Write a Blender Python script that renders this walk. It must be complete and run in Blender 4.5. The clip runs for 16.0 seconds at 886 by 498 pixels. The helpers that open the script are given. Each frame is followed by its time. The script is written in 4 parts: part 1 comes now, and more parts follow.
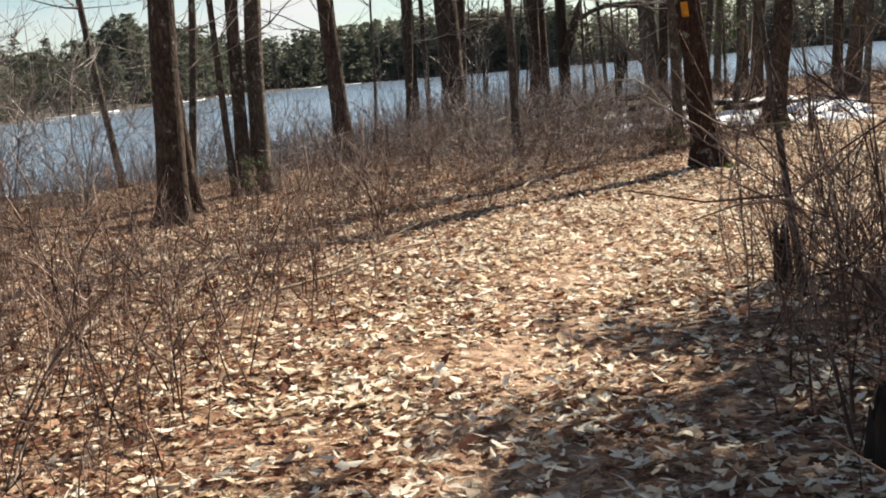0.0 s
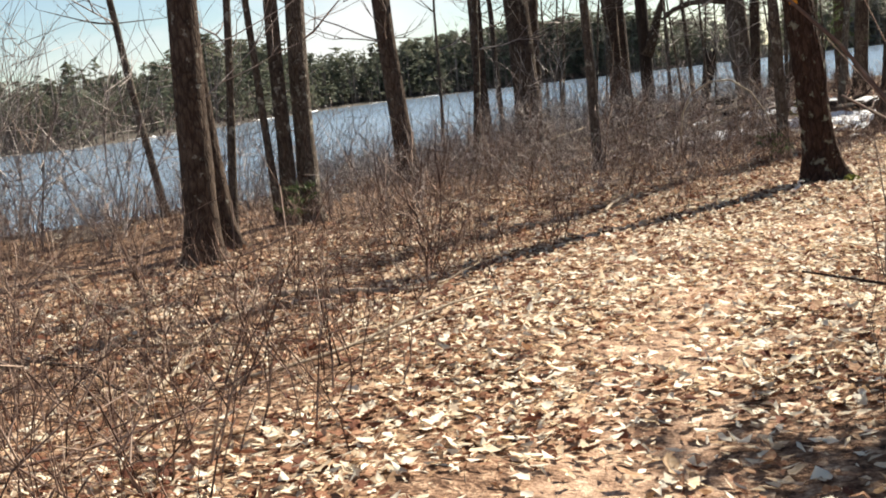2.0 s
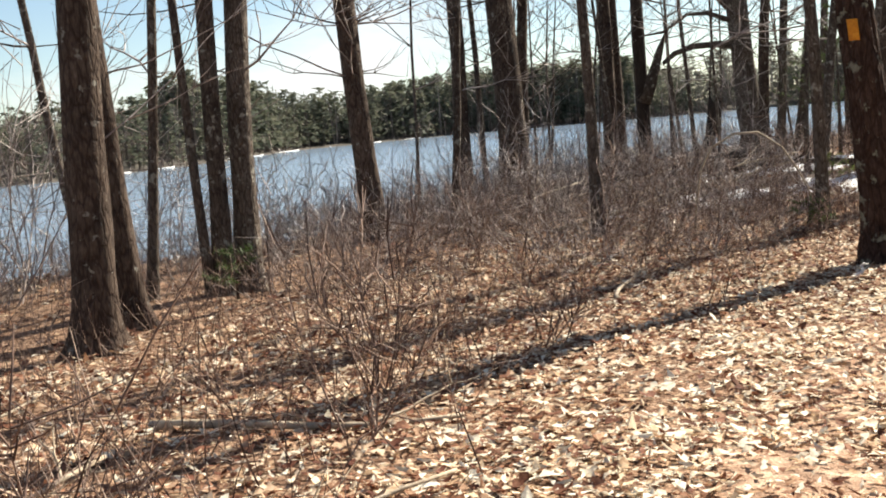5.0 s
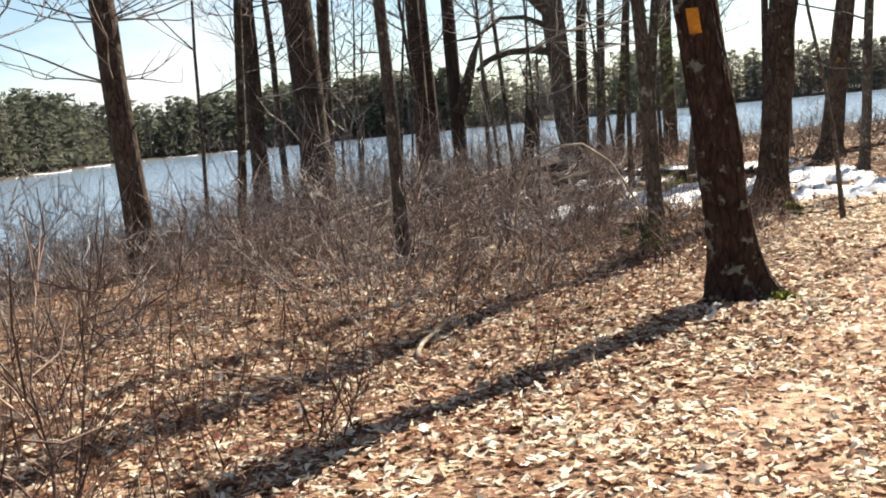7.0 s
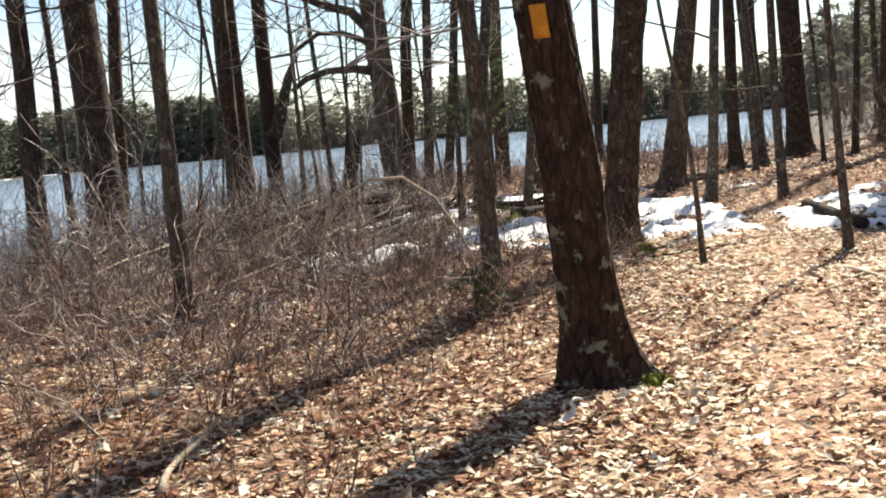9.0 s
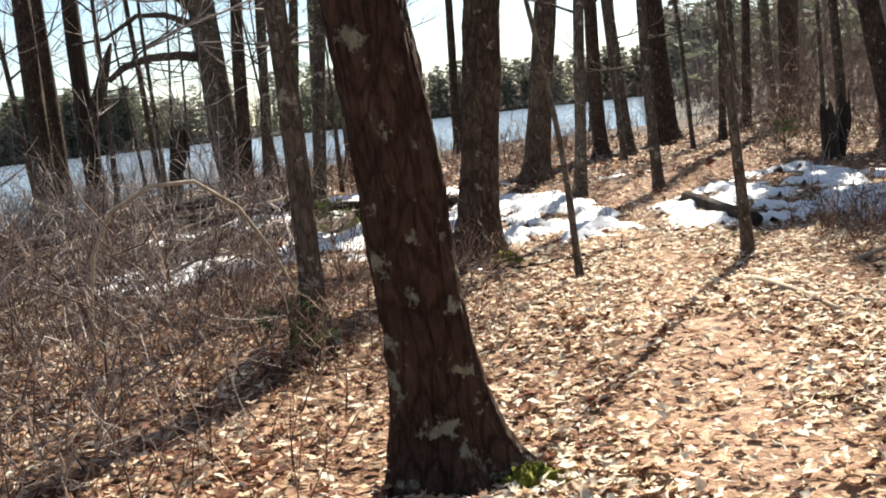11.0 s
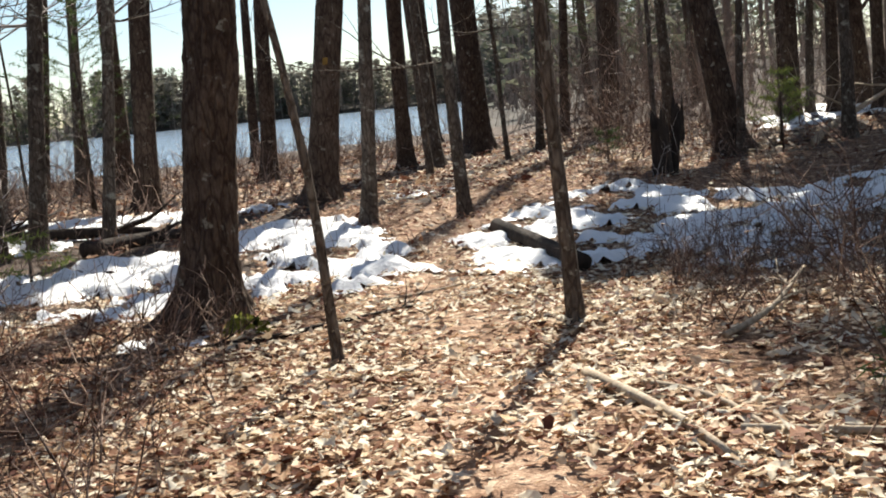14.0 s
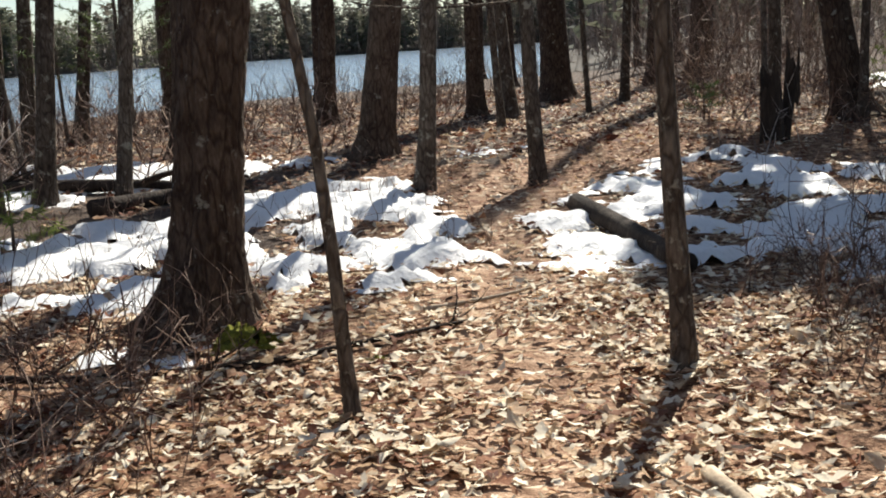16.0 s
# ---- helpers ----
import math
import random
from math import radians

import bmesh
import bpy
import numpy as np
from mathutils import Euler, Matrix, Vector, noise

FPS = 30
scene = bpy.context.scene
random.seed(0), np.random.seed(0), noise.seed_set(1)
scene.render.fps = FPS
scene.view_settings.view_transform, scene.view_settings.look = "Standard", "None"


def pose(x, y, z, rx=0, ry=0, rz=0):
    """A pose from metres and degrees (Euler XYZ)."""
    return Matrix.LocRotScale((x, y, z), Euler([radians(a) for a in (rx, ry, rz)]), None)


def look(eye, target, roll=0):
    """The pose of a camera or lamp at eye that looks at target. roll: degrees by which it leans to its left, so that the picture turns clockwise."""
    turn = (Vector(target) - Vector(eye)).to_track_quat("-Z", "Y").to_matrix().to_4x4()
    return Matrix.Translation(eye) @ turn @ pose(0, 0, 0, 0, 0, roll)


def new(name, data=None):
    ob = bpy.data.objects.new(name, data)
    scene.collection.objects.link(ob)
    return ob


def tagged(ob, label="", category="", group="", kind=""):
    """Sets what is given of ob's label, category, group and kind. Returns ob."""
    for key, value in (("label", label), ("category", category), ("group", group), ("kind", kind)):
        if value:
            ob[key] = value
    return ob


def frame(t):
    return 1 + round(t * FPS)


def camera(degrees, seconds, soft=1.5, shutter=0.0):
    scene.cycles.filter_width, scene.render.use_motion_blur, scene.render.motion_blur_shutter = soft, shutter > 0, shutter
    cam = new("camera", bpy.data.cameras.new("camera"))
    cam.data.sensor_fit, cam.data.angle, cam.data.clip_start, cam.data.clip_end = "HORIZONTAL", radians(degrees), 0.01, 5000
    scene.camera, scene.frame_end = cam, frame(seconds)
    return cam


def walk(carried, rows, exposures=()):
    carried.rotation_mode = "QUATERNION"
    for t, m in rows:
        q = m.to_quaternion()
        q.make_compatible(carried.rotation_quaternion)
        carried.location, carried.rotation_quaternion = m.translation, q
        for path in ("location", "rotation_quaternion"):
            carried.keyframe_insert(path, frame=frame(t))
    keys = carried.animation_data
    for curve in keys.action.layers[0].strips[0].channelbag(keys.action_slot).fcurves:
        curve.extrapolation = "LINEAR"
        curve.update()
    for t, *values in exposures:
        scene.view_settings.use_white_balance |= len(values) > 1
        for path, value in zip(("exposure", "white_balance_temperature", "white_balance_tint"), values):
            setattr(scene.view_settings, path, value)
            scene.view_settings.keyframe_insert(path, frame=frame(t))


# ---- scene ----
cam = camera(42.0, 16.0, soft=1.9)
PATH = [
    (0, (2.903, -0.075, 1.62), (2.498, 1.858, 1.308), -4.5),
    (0.5, (2.846, 0.427, 1.617), (2.344, 2.334, 1.286), -7.9),
    (1, (2.821, 0.918, 1.665), (2.058, 2.74, 1.353), -7.6),
    (1.5, (2.742, 1.429, 1.632), (2.068, 3.29, 1.343), -6.0),
    (2, (2.618, 2.072, 1.563), (2.076, 3.977, 1.282), -6.4),
    (2.5, (2.466, 2.611, 1.565), (1.732, 4.453, 1.298), -6.1),
    (3, (2.305, 3.08, 1.575), (1.54, 4.912, 1.326), -6.7),
    (3.2, (2.228, 3.287, 1.546), (1.473, 5.124, 1.306), -7.6),
    (5.5, (1.98, 5.492, 1.574), (1.617, 7.448, 1.369), -4.5),
    (6, (1.974, 6.116, 1.531), (1.739, 8.091, 1.327), -5.3),
    (6.5, (1.979, 6.696, 1.554), (1.714, 8.665, 1.324), -4.5),
    (7, (1.931, 7.259, 1.541), (1.726, 9.237, 1.322), -5.3),
    (7.5, (2.023, 7.918, 1.494), (1.964, 9.906, 1.282), -5.8),
    (8, (2.051, 8.525, 1.507), (1.976, 10.51, 1.279), -4.7),
    (8.5, (1.999, 9.032, 1.556), (1.958, 11.017, 1.314), -4.1),
    (9, (2.103, 9.634, 1.55), (2.189, 11.622, 1.345), -5.0),
    (9.5, (2.153, 10.237, 1.498), (2.303, 12.22, 1.288), -3.4),
    (10, (2.192, 10.774, 1.494), (2.432, 12.745, 1.254), -5.0),
    (10.2, (2.259, 11.03, 1.468), (2.572, 12.992, 1.238), -5.8),
    (12.3, (3.074, 13.078, 1.468), (3.389, 15.035, 1.201), -6.3),
    (12.5, (3.118, 13.305, 1.476), (3.519, 15.246, 1.207), -5.9),
    (13, (3.425, 13.879, 1.431), (4.0, 15.776, 1.165), -8.4),
    (13.5, (3.685, 14.302, 1.425), (4.228, 16.212, 1.183), -7.3),
    (14, (3.854, 14.747, 1.413), (4.465, 16.633, 1.151), -5.4),
    (14.5, (4.056, 15.194, 1.365), (4.676, 17.077, 1.102), -5.3),
    (15, (4.253, 15.673, 1.388), (4.82, 17.569, 1.098), -2.4),
    (15.5, (4.332, 16.12, 1.418), (4.977, 17.983, 1.081), -4.1),
    (16, (4.505, 16.568, 1.46), (4.987, 18.476, 1.105), -3.6),
]
walk(cam, [(t, look(eye, target, roll)) for t, eye, target, roll in PATH], [(0, 1.08, 6700, 10), (2, 1.26, 6700, 10), (3, 1.4, 6700, 10), (6, 1.4, 6700, 10), (9, 1.48, 6750, 11), (10.2, 1.46, 6750, 11), (12.5, 1.28, 6600, 11), (13, 1.15, 6700, 11), (14.5, 1.12, 6500, 10), (16, 0.9, 6500, 10)])

# ---- light ----
SUN_AZ, SUN_EL = 33.0, 38.0          # degrees clockwise from +y, and above the horizon
to_sun = Vector((math.sin(radians(SUN_AZ)) * math.cos(radians(SUN_EL)), math.cos(radians(SUN_AZ)) * math.cos(radians(SUN_EL)), math.sin(radians(SUN_EL))))
sun = new("sun", bpy.data.lights.new("sun", "SUN"))
sun.data.energy, sun.data.angle, sun.data.color = 5.0, radians(0.5), (1.0, 0.94, 0.82)
sun.matrix_world = look(to_sun * 50, (0, 0, 0))

world = bpy.data.worlds.new("sky")
scene.world = world
world.use_nodes = True
wn, wl = world.node_tree.nodes, world.node_tree.links
wn.clear()
sky = wn.new("ShaderNodeTexSky")
sky.sky_type, sky.sun_disc = "NISHITA", False
sky.sun_elevation, sky.sun_rotation = radians(SUN_EL), radians(SUN_AZ)
sky.air_density, sky.dust_density, sky.ozone_density = 1.0, 0.5, 1.6
sky.altitude = 1200
coords, stretch, puffs, cover = wn.new("ShaderNodeTexCoord"), wn.new("ShaderNodeMapping"), wn.new("ShaderNodeTexNoise"), wn.new("ShaderNodeValToRGB")
stretch.inputs["Scale"].default_value = (1.0, 1.0, 3.2)
puffs.inputs["Scale"].default_value, puffs.inputs["Detail"].default_value, puffs.inputs["Roughness"].default_value = 2.6, 7, 0.55
cover.color_ramp.elements[0].position, cover.color_ramp.elements[1].position = 0.53, 0.72
clouds, back, out = wn.new("ShaderNodeMixRGB"), wn.new("ShaderNodeBackground"), wn.new("ShaderNodeOutputWorld")
clouds.inputs[2].default_value = (8.6, 8.7, 8.9, 1)
wl.new(coords.outputs["Generated"], stretch.inputs["Vector"])
wl.new(stretch.outputs["Vector"], puffs.inputs["Vector"])
wl.new(puffs.outputs["Fac"], cover.inputs["Fac"])
wl.new(cover.outputs["Color"], clouds.inputs[0])
clear = wn.new("ShaderNodeMixRGB")
clear.blend_type = "MULTIPLY"
clear.inputs[0].default_value, clear.inputs[2].default_value = 1.0, (1.1, 1.1, 1.06, 1)
wl.new(sky.outputs["Color"], clear.inputs[1])
wl.new(clear.outputs["Color"], clouds.inputs[1])
wl.new(clouds.outputs["Color"], back.inputs["Color"])
back.inputs["Strength"].default_value = 0.05
wl.new(back.outputs["Background"], out.inputs["Surface"])

# ---- materials ----


def material(name, stops, scale=6.0, detail=6, rough=0.8, bump=0.4, bump_scale=None, stretch=(1, 1, 1), spread=0.0, per="object", through_light=0.0, gloss=0.3, deep=0.01):
    """A procedural surface: a colour ramp over noise at two scales, fine relief, and a spread of tone from piece to piece."""
    m = bpy.data.materials.new(name)
    m.use_nodes = True
    n, k = m.node_tree.nodes, m.node_tree.links
    n.clear()
    tc, mp, big, fine, mix, ramp = (n.new("ShaderNode" + s) for s in ("TexCoord", "Mapping", "TexNoise", "TexNoise", "Mix", "ValToRGB"))
    mp.inputs["Scale"].default_value = stretch
    big.inputs["Scale"].default_value, big.inputs["Detail"].default_value = scale, detail
    fine.inputs["Scale"].default_value, fine.inputs["Detail"].default_value = bump_scale or scale * 7, 5
    mix.inputs["Factor"].default_value = 0.4
    k.new(tc.outputs["Object"], mp.inputs["Vector"])
    k.new(mp.outputs["Vector"], big.inputs["Vector"])
    k.new(mp.outputs["Vector"], fine.inputs["Vector"])
    k.new(big.outputs["Fac"], mix.inputs["A"])
    k.new(fine.outputs["Fac"], mix.inputs["B"])
    last = mix.outputs["Result"]
    if spread:
        src = n.new("ShaderNodeObjectInfo" if per == "object" else "ShaderNodeNewGeometry")
        sub, mul, add = n.new("ShaderNodeMath"), n.new("ShaderNodeMath"), n.new("ShaderNodeMath")
        sub.operation, mul.operation, add.operation = "SUBTRACT", "MULTIPLY", "ADD"
        sub.inputs[1].default_value, mul.inputs[1].default_value = 0.5, spread
        k.new(src.outputs["Random" if per == "object" else "Random Per Island"], sub.inputs[0])
        k.new(sub.outputs[0], mul.inputs[0])
        k.new(mul.outputs[0], add.inputs[0])
        k.new(last, add.inputs[1])
        last = add.outputs[0]
    k.new(last, ramp.inputs["Fac"])
    els = ramp.color_ramp.elements
    while len(els) < len(stops):
        els.new(0.5)
    for e, (p, c) in zip(els, stops):
        e.position, e.color = p, (*c, 1)
    b, o, bp = n.new("ShaderNodeBsdfPrincipled"), n.new("ShaderNodeOutputMaterial"), n.new("ShaderNodeBump")
    b.inputs["Roughness"].default_value, b.inputs["Specular IOR Level"].default_value = rough, gloss
    bp.inputs["Strength"].default_value, bp.inputs["Distance"].default_value = bump, deep
    k.new(ramp.outputs["Color"], b.inputs["Base Color"])
    k.new(fine.outputs["Fac"], bp.inputs["Height"])
    k.new(bp.outputs["Normal"], b.inputs["Normal"])
    shader = b.outputs["BSDF"]
    if through_light:
        tr, ms = n.new("ShaderNodeBsdfTranslucent"), n.new("ShaderNodeMixShader")
        ms.inputs["Fac"].default_value = through_light
        k.new(ramp.outputs["Color"], tr.inputs["Color"])
        k.new(shader, ms.inputs[1])
        k.new(tr.outputs["BSDF"], ms.inputs[2])
        shader = ms.outputs["Shader"]
    k.new(shader, o.inputs["Surface"])
    return m


def bark_material(name, dark, mid, light, lichen=0.0, lichen_colour=(0.3, 0.3, 0.24), plates=16.0, spread=0.12, patch=9.0):
    """Furrowed bark: long plates between dark cracks, blotches of tone, and flecks of lichen."""
    m = bpy.data.materials.new(name)
    m.use_nodes = True
    n, k = m.node_tree.nodes, m.node_tree.links
    b = n["Principled BSDF"]
    tc, mp, warp, crack, big, fine, ramp, gap, tone, info = (n.new("ShaderNode" + s) for s in ("TexCoord", "Mapping", "TexNoise", "TexVoronoi", "TexNoise", "TexNoise", "ValToRGB", "ValToRGB", "Mix", "ObjectInfo"))
    mp.inputs["Scale"].default_value = (1, 1, 0.3)
    warp.inputs["Scale"].default_value, warp.inputs["Detail"].default_value = 9, 4
    shift = n.new("ShaderNodeMixRGB")
    shift.inputs[0].default_value = 0.09
    k.new(tc.outputs["Object"], mp.inputs["Vector"])
    k.new(mp.outputs["Vector"], warp.inputs["Vector"])
    k.new(mp.outputs["Vector"], shift.inputs[1])
    k.new(warp.outputs["Color"], shift.inputs[2])
    crack.feature = "DISTANCE_TO_EDGE"
    crack.inputs["Scale"].default_value = plates
    k.new(shift.outputs["Color"], crack.inputs["Vector"])
    big.inputs["Scale"].default_value, big.inputs["Detail"].default_value = 3.5, 8
    fine.inputs["Scale"].default_value, fine.inputs["Detail"].default_value = 60, 6
    k.new(tc.outputs["Object"], big.inputs["Vector"])
    k.new(mp.outputs["Vector"], fine.inputs["Vector"])
    add, both = n.new("ShaderNodeMath"), n.new("ShaderNodeMath")
    add.operation, both.operation = "MULTIPLY_ADD", "ADD"
    add.inputs[1].default_value, add.inputs[2].default_value = spread, -spread / 2
    k.new(info.outputs["Random"], add.inputs[0])
    tone.inputs["Factor"].default_value = 0.5
    k.new(big.outputs["Fac"], tone.inputs["A"])
    k.new(fine.outputs["Fac"], tone.inputs["B"])
    k.new(tone.outputs["Result"], both.inputs[0])
    k.new(add.outputs[0], both.inputs[1])
    k.new(both.outputs[0], ramp.inputs["Fac"])
    els = ramp.color_ramp.elements
    els.new(0.5)
    for e, (at, c) in zip(els, ((0.3, dark), (0.5, mid), (0.7, light))):
        e.position, e.color = at, (*c, 1)
    gap.color_ramp.elements[0].position, gap.color_ramp.elements[1].position = 0.0, 0.16
    gap.color_ramp.elements[0].color = (0.5, 0.46, 0.45, 1)
    k.new(crack.outputs["Distance"], gap.inputs["Fac"])
    mul = n.new("ShaderNodeMixRGB")
    mul.blend_type = "MULTIPLY"
    mul.inputs[0].default_value = 1.0
    k.new(ramp.outputs["Color"], mul.inputs[1])
    k.new(gap.outputs["Color"], mul.inputs[2])
    colour = mul.outputs["Color"]
    if lichen:
        spots, edge, put = n.new("ShaderNodeTexNoise"), n.new("ShaderNodeValToRGB"), n.new("ShaderNodeMixRGB")
        spots.inputs["Scale"].default_value, spots.inputs["Detail"].default_value, spots.inputs["Roughness"].default_value = patch, 8, 0.66
        edge.color_ramp.elements[0].position, edge.color_ramp.elements[1].position = 0.66 - 0.14 * lichen, 0.70 - 0.12 * lichen
        put.inputs[2].default_value = (*lichen_colour, 1)
        k.new(tc.outputs["Object"], spots.inputs["Vector"])
        k.new(spots.outputs["Fac"], edge.inputs["Fac"])
        k.new(edge.outputs["Color"], put.inputs[0])
        k.new(colour, put.inputs[1])
        colour = put.outputs["Color"]
    k.new(colour, b.inputs["Base Color"])
    b.inputs["Roughness"].default_value, b.inputs["Specular IOR Level"].default_value = 0.92, 0.15
    h, bp = n.new("ShaderNodeMath"), n.new("ShaderNodeBump")
    h.operation = "ADD"
    k.new(gap.outputs["Color"], h.inputs[0])
    k.new(fine.outputs["Fac"], h.inputs[1])
    k.new(h.outputs[0], bp.inputs["Height"])
    bp.inputs["Strength"].default_value, bp.inputs["Distance"].default_value = 0.9, 0.018
    k.new(bp.outputs["Normal"], b.inputs["Normal"])
    return m


BARK = bark_material("oak_bark", (0.035, 0.025, 0.019), (0.088, 0.062, 0.047), (0.165, 0.125, 0.096), 0.35, (0.24, 0.225, 0.19))
GREY_BARK = bark_material("maple_bark", (0.046, 0.036, 0.029), (0.112, 0.088, 0.07), (0.21, 0.175, 0.143), 0.6, (0.29, 0.275, 0.23), 22)
LICHEN_BARK = bark_material("lichen_bark", (0.028, 0.016, 0.012), (0.064, 0.037, 0.027), (0.115, 0.074, 0.055), 0.62, (0.2, 0.195, 0.15), 15, patch=6.0)
TWIG = material("twig_bark", [(0.3, (0.06, 0.034, 0.026)), (0.5, (0.165, 0.1, 0.076)), (0.75, (0.36, 0.26, 0.2))], 5, 4, 0.75, 0.2, spread=0.5, per="island")
GREY_TWIG = material("bank_brush_bark", [(0.25, (0.08, 0.06, 0.054)), (0.5, (0.25, 0.2, 0.18)), (0.75, (0.55, 0.48, 0.43))], 5, 4, 0.7, 0.2, spread=0.5, per="island")
DEAD_WOOD = material("dead_wood", [(0.3, (0.2, 0.15, 0.105)), (0.5, (0.4, 0.32, 0.23)), (0.75, (0.6, 0.52, 0.41))], 10, 8, 0.85, 0.6, 40, (1, 1, 0.3), deep=0.01)
ROTTEN_WOOD = material("rotten_wood", [(0.3, (0.016, 0.011, 0.009)), (0.55, (0.045, 0.032, 0.024)), (0.8, (0.12, 0.088, 0.065))], 12, 8, 0.95, 0.9, 40, (1, 1, 0.2), deep=0.02)
SOIL = material("leaf_mould", [(0.36, (0.04, 0.022, 0.014)), (0.46, (0.15, 0.084, 0.053)), (0.55, (0.32, 0.2, 0.13)), (0.66, (0.57, 0.42, 0.29))], 14, 10, 0.95, 1.0, 45, gloss=0.1, deep=0.03)
LEAF = material("dry_oak_leaf", [(0.03, (0.11, 0.04, 0.024)), (0.2, (0.28, 0.135, 0.078)), (0.35, (0.5, 0.335, 0.2)), (0.5, (0.71, 0.57, 0.4)), (0.8, (0.87, 0.8, 0.65))], 2.2, 6, 0.75, 0.4, 60, spread=0.9, per="island", through_light=0.24, gloss=0.12, deep=0.004)
LEAF_PIECE = material("single_oak_leaf", [(0.03, (0.11, 0.04, 0.024)), (0.2, (0.28, 0.135, 0.078)), (0.35, (0.5, 0.335, 0.2)), (0.5, (0.71, 0.57, 0.4)), (0.8, (0.87, 0.8, 0.65))], 2.2, 6, 0.75, 0.4, 60, spread=0.9, per="object", through_light=0.24, gloss=0.12, deep=0.004)
# truly russet leaves left of the trail; also darkens far litter as painted shade
RUSSET_SHADED_LEAF = material("russet_and_shaded_oak_leaf", [(0.1, (0.1, 0.035, 0.022)), (0.34, (0.22, 0.095, 0.058)), (0.52, (0.37, 0.205, 0.125)), (0.68, (0.55, 0.38, 0.25)), (0.92, (0.74, 0.6, 0.44))], 2.2, 6, 0.75, 0.4, 60, spread=0.9, per="island", through_light=0.2, gloss=0.12, deep=0.004)
SNOW = material("old_snow", [(0.2, (0.66, 0.68, 0.7)), (0.45, (0.82, 0.83, 0.84)), (0.8, (0.9, 0.9, 0.9))], 5, 8, 0.6, 0.5, 30, gloss=0.3, deep=0.02)
MOSS = material("moss", [(0.3, (0.06, 0.065, 0.012)), (0.5, (0.16, 0.165, 0.025)), (0.7, (0.3, 0.31, 0.05))], 30, 6, 0.95, 0.8, 90)
NEEDLE = material("pine_needles", [(0.2, (0.035, 0.065, 0.018)), (0.5, (0.08, 0.125, 0.035)), (0.8, (0.16, 0.21, 0.07))], 3, 4, 0.6, 0.1, spread=0.5, per="island", through_light=0.2)
# lighter copy of the needles, sunlight put into the colour
SUNLIT_NEEDLE = material("sunlit_young_needles", [(0.2, (0.1, 0.14, 0.03)), (0.5, (0.2, 0.25, 0.055)), (0.8, (0.32, 0.36, 0.1))], 3, 4, 0.6, 0.1, spread=0.5, per="island", through_light=0.35)
# far needles: distance haze is mixed into the colour as a paler grey-olive
FAR_PINE = material("far_pine_with_haze", [(0.2, (0.075, 0.085, 0.056)), (0.5, (0.125, 0.13, 0.09)), (0.8, (0.185, 0.18, 0.13))], 0.05, 4, 0.8, 0.1, spread=0.5, per="island", through_light=0.4)
# greyer copy for the lake's end, with thicker haze painted into the needles
HAZY_PINE = material("hazy_far_pine", [(0.2, (0.115, 0.112, 0.09)), (0.5, (0.17, 0.162, 0.13)), (0.8, (0.24, 0.22, 0.18))], 0.05, 4, 0.8, 0.1, spread=0.5, per="island", through_light=0.4)
FAR_BARE = material("far_bare_wood", [(0.2, (0.1, 0.078, 0.063)), (0.5, (0.2, 0.155, 0.13)), (0.8, (0.32, 0.26, 0.22))], 0.05, 4, 0.9, 0.1, spread=0.6, per="island")
TRAIL_DUFF = material("needle_covered_trail", [(0.34, (0.11, 0.062, 0.04)), (0.46, (0.27, 0.168, 0.112)), (0.56, (0.43, 0.295, 0.205)), (0.68, (0.64, 0.5, 0.37))], 9, 10, 0.95, 1.0, 60, gloss=0.1, deep=0.015)
# matted bank litter, its colour also darkened for shade under brush and trees
SHADED_BANK_FLOOR = material("matted_shaded_bank_floor", [(0.33, (0.022, 0.015, 0.011)), (0.47, (0.07, 0.046, 0.034)), (0.58, (0.14, 0.098, 0.07)), (0.72, (0.34, 0.26, 0.19))], 4, 12, 0.95, 1.0, 30, deep=0.04)
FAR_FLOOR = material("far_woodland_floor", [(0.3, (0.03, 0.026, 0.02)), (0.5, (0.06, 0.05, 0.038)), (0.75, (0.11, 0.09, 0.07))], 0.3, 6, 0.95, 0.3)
PAINT = material("blaze_paint", [(0.3, (0.38, 0.13, 0.006)), (0.55, (0.6, 0.23, 0.012)), (0.8, (0.7, 0.33, 0.03))], 14, 6, 0.6, 0.4, 60)
FADED = material("faded_paint", [(0.3, (0.13, 0.075, 0.02)), (0.55, (0.26, 0.15, 0.03)), (0.8, (0.36, 0.24, 0.07))], 14, 6, 0.7, 0.4, 60)
PALE = material("bleached_root", [(0.3, (0.45, 0.43, 0.4)), (0.55, (0.65, 0.63, 0.6)), (0.8, (0.78, 0.77, 0.75))], 20, 6, 0.7, 0.4, 60)


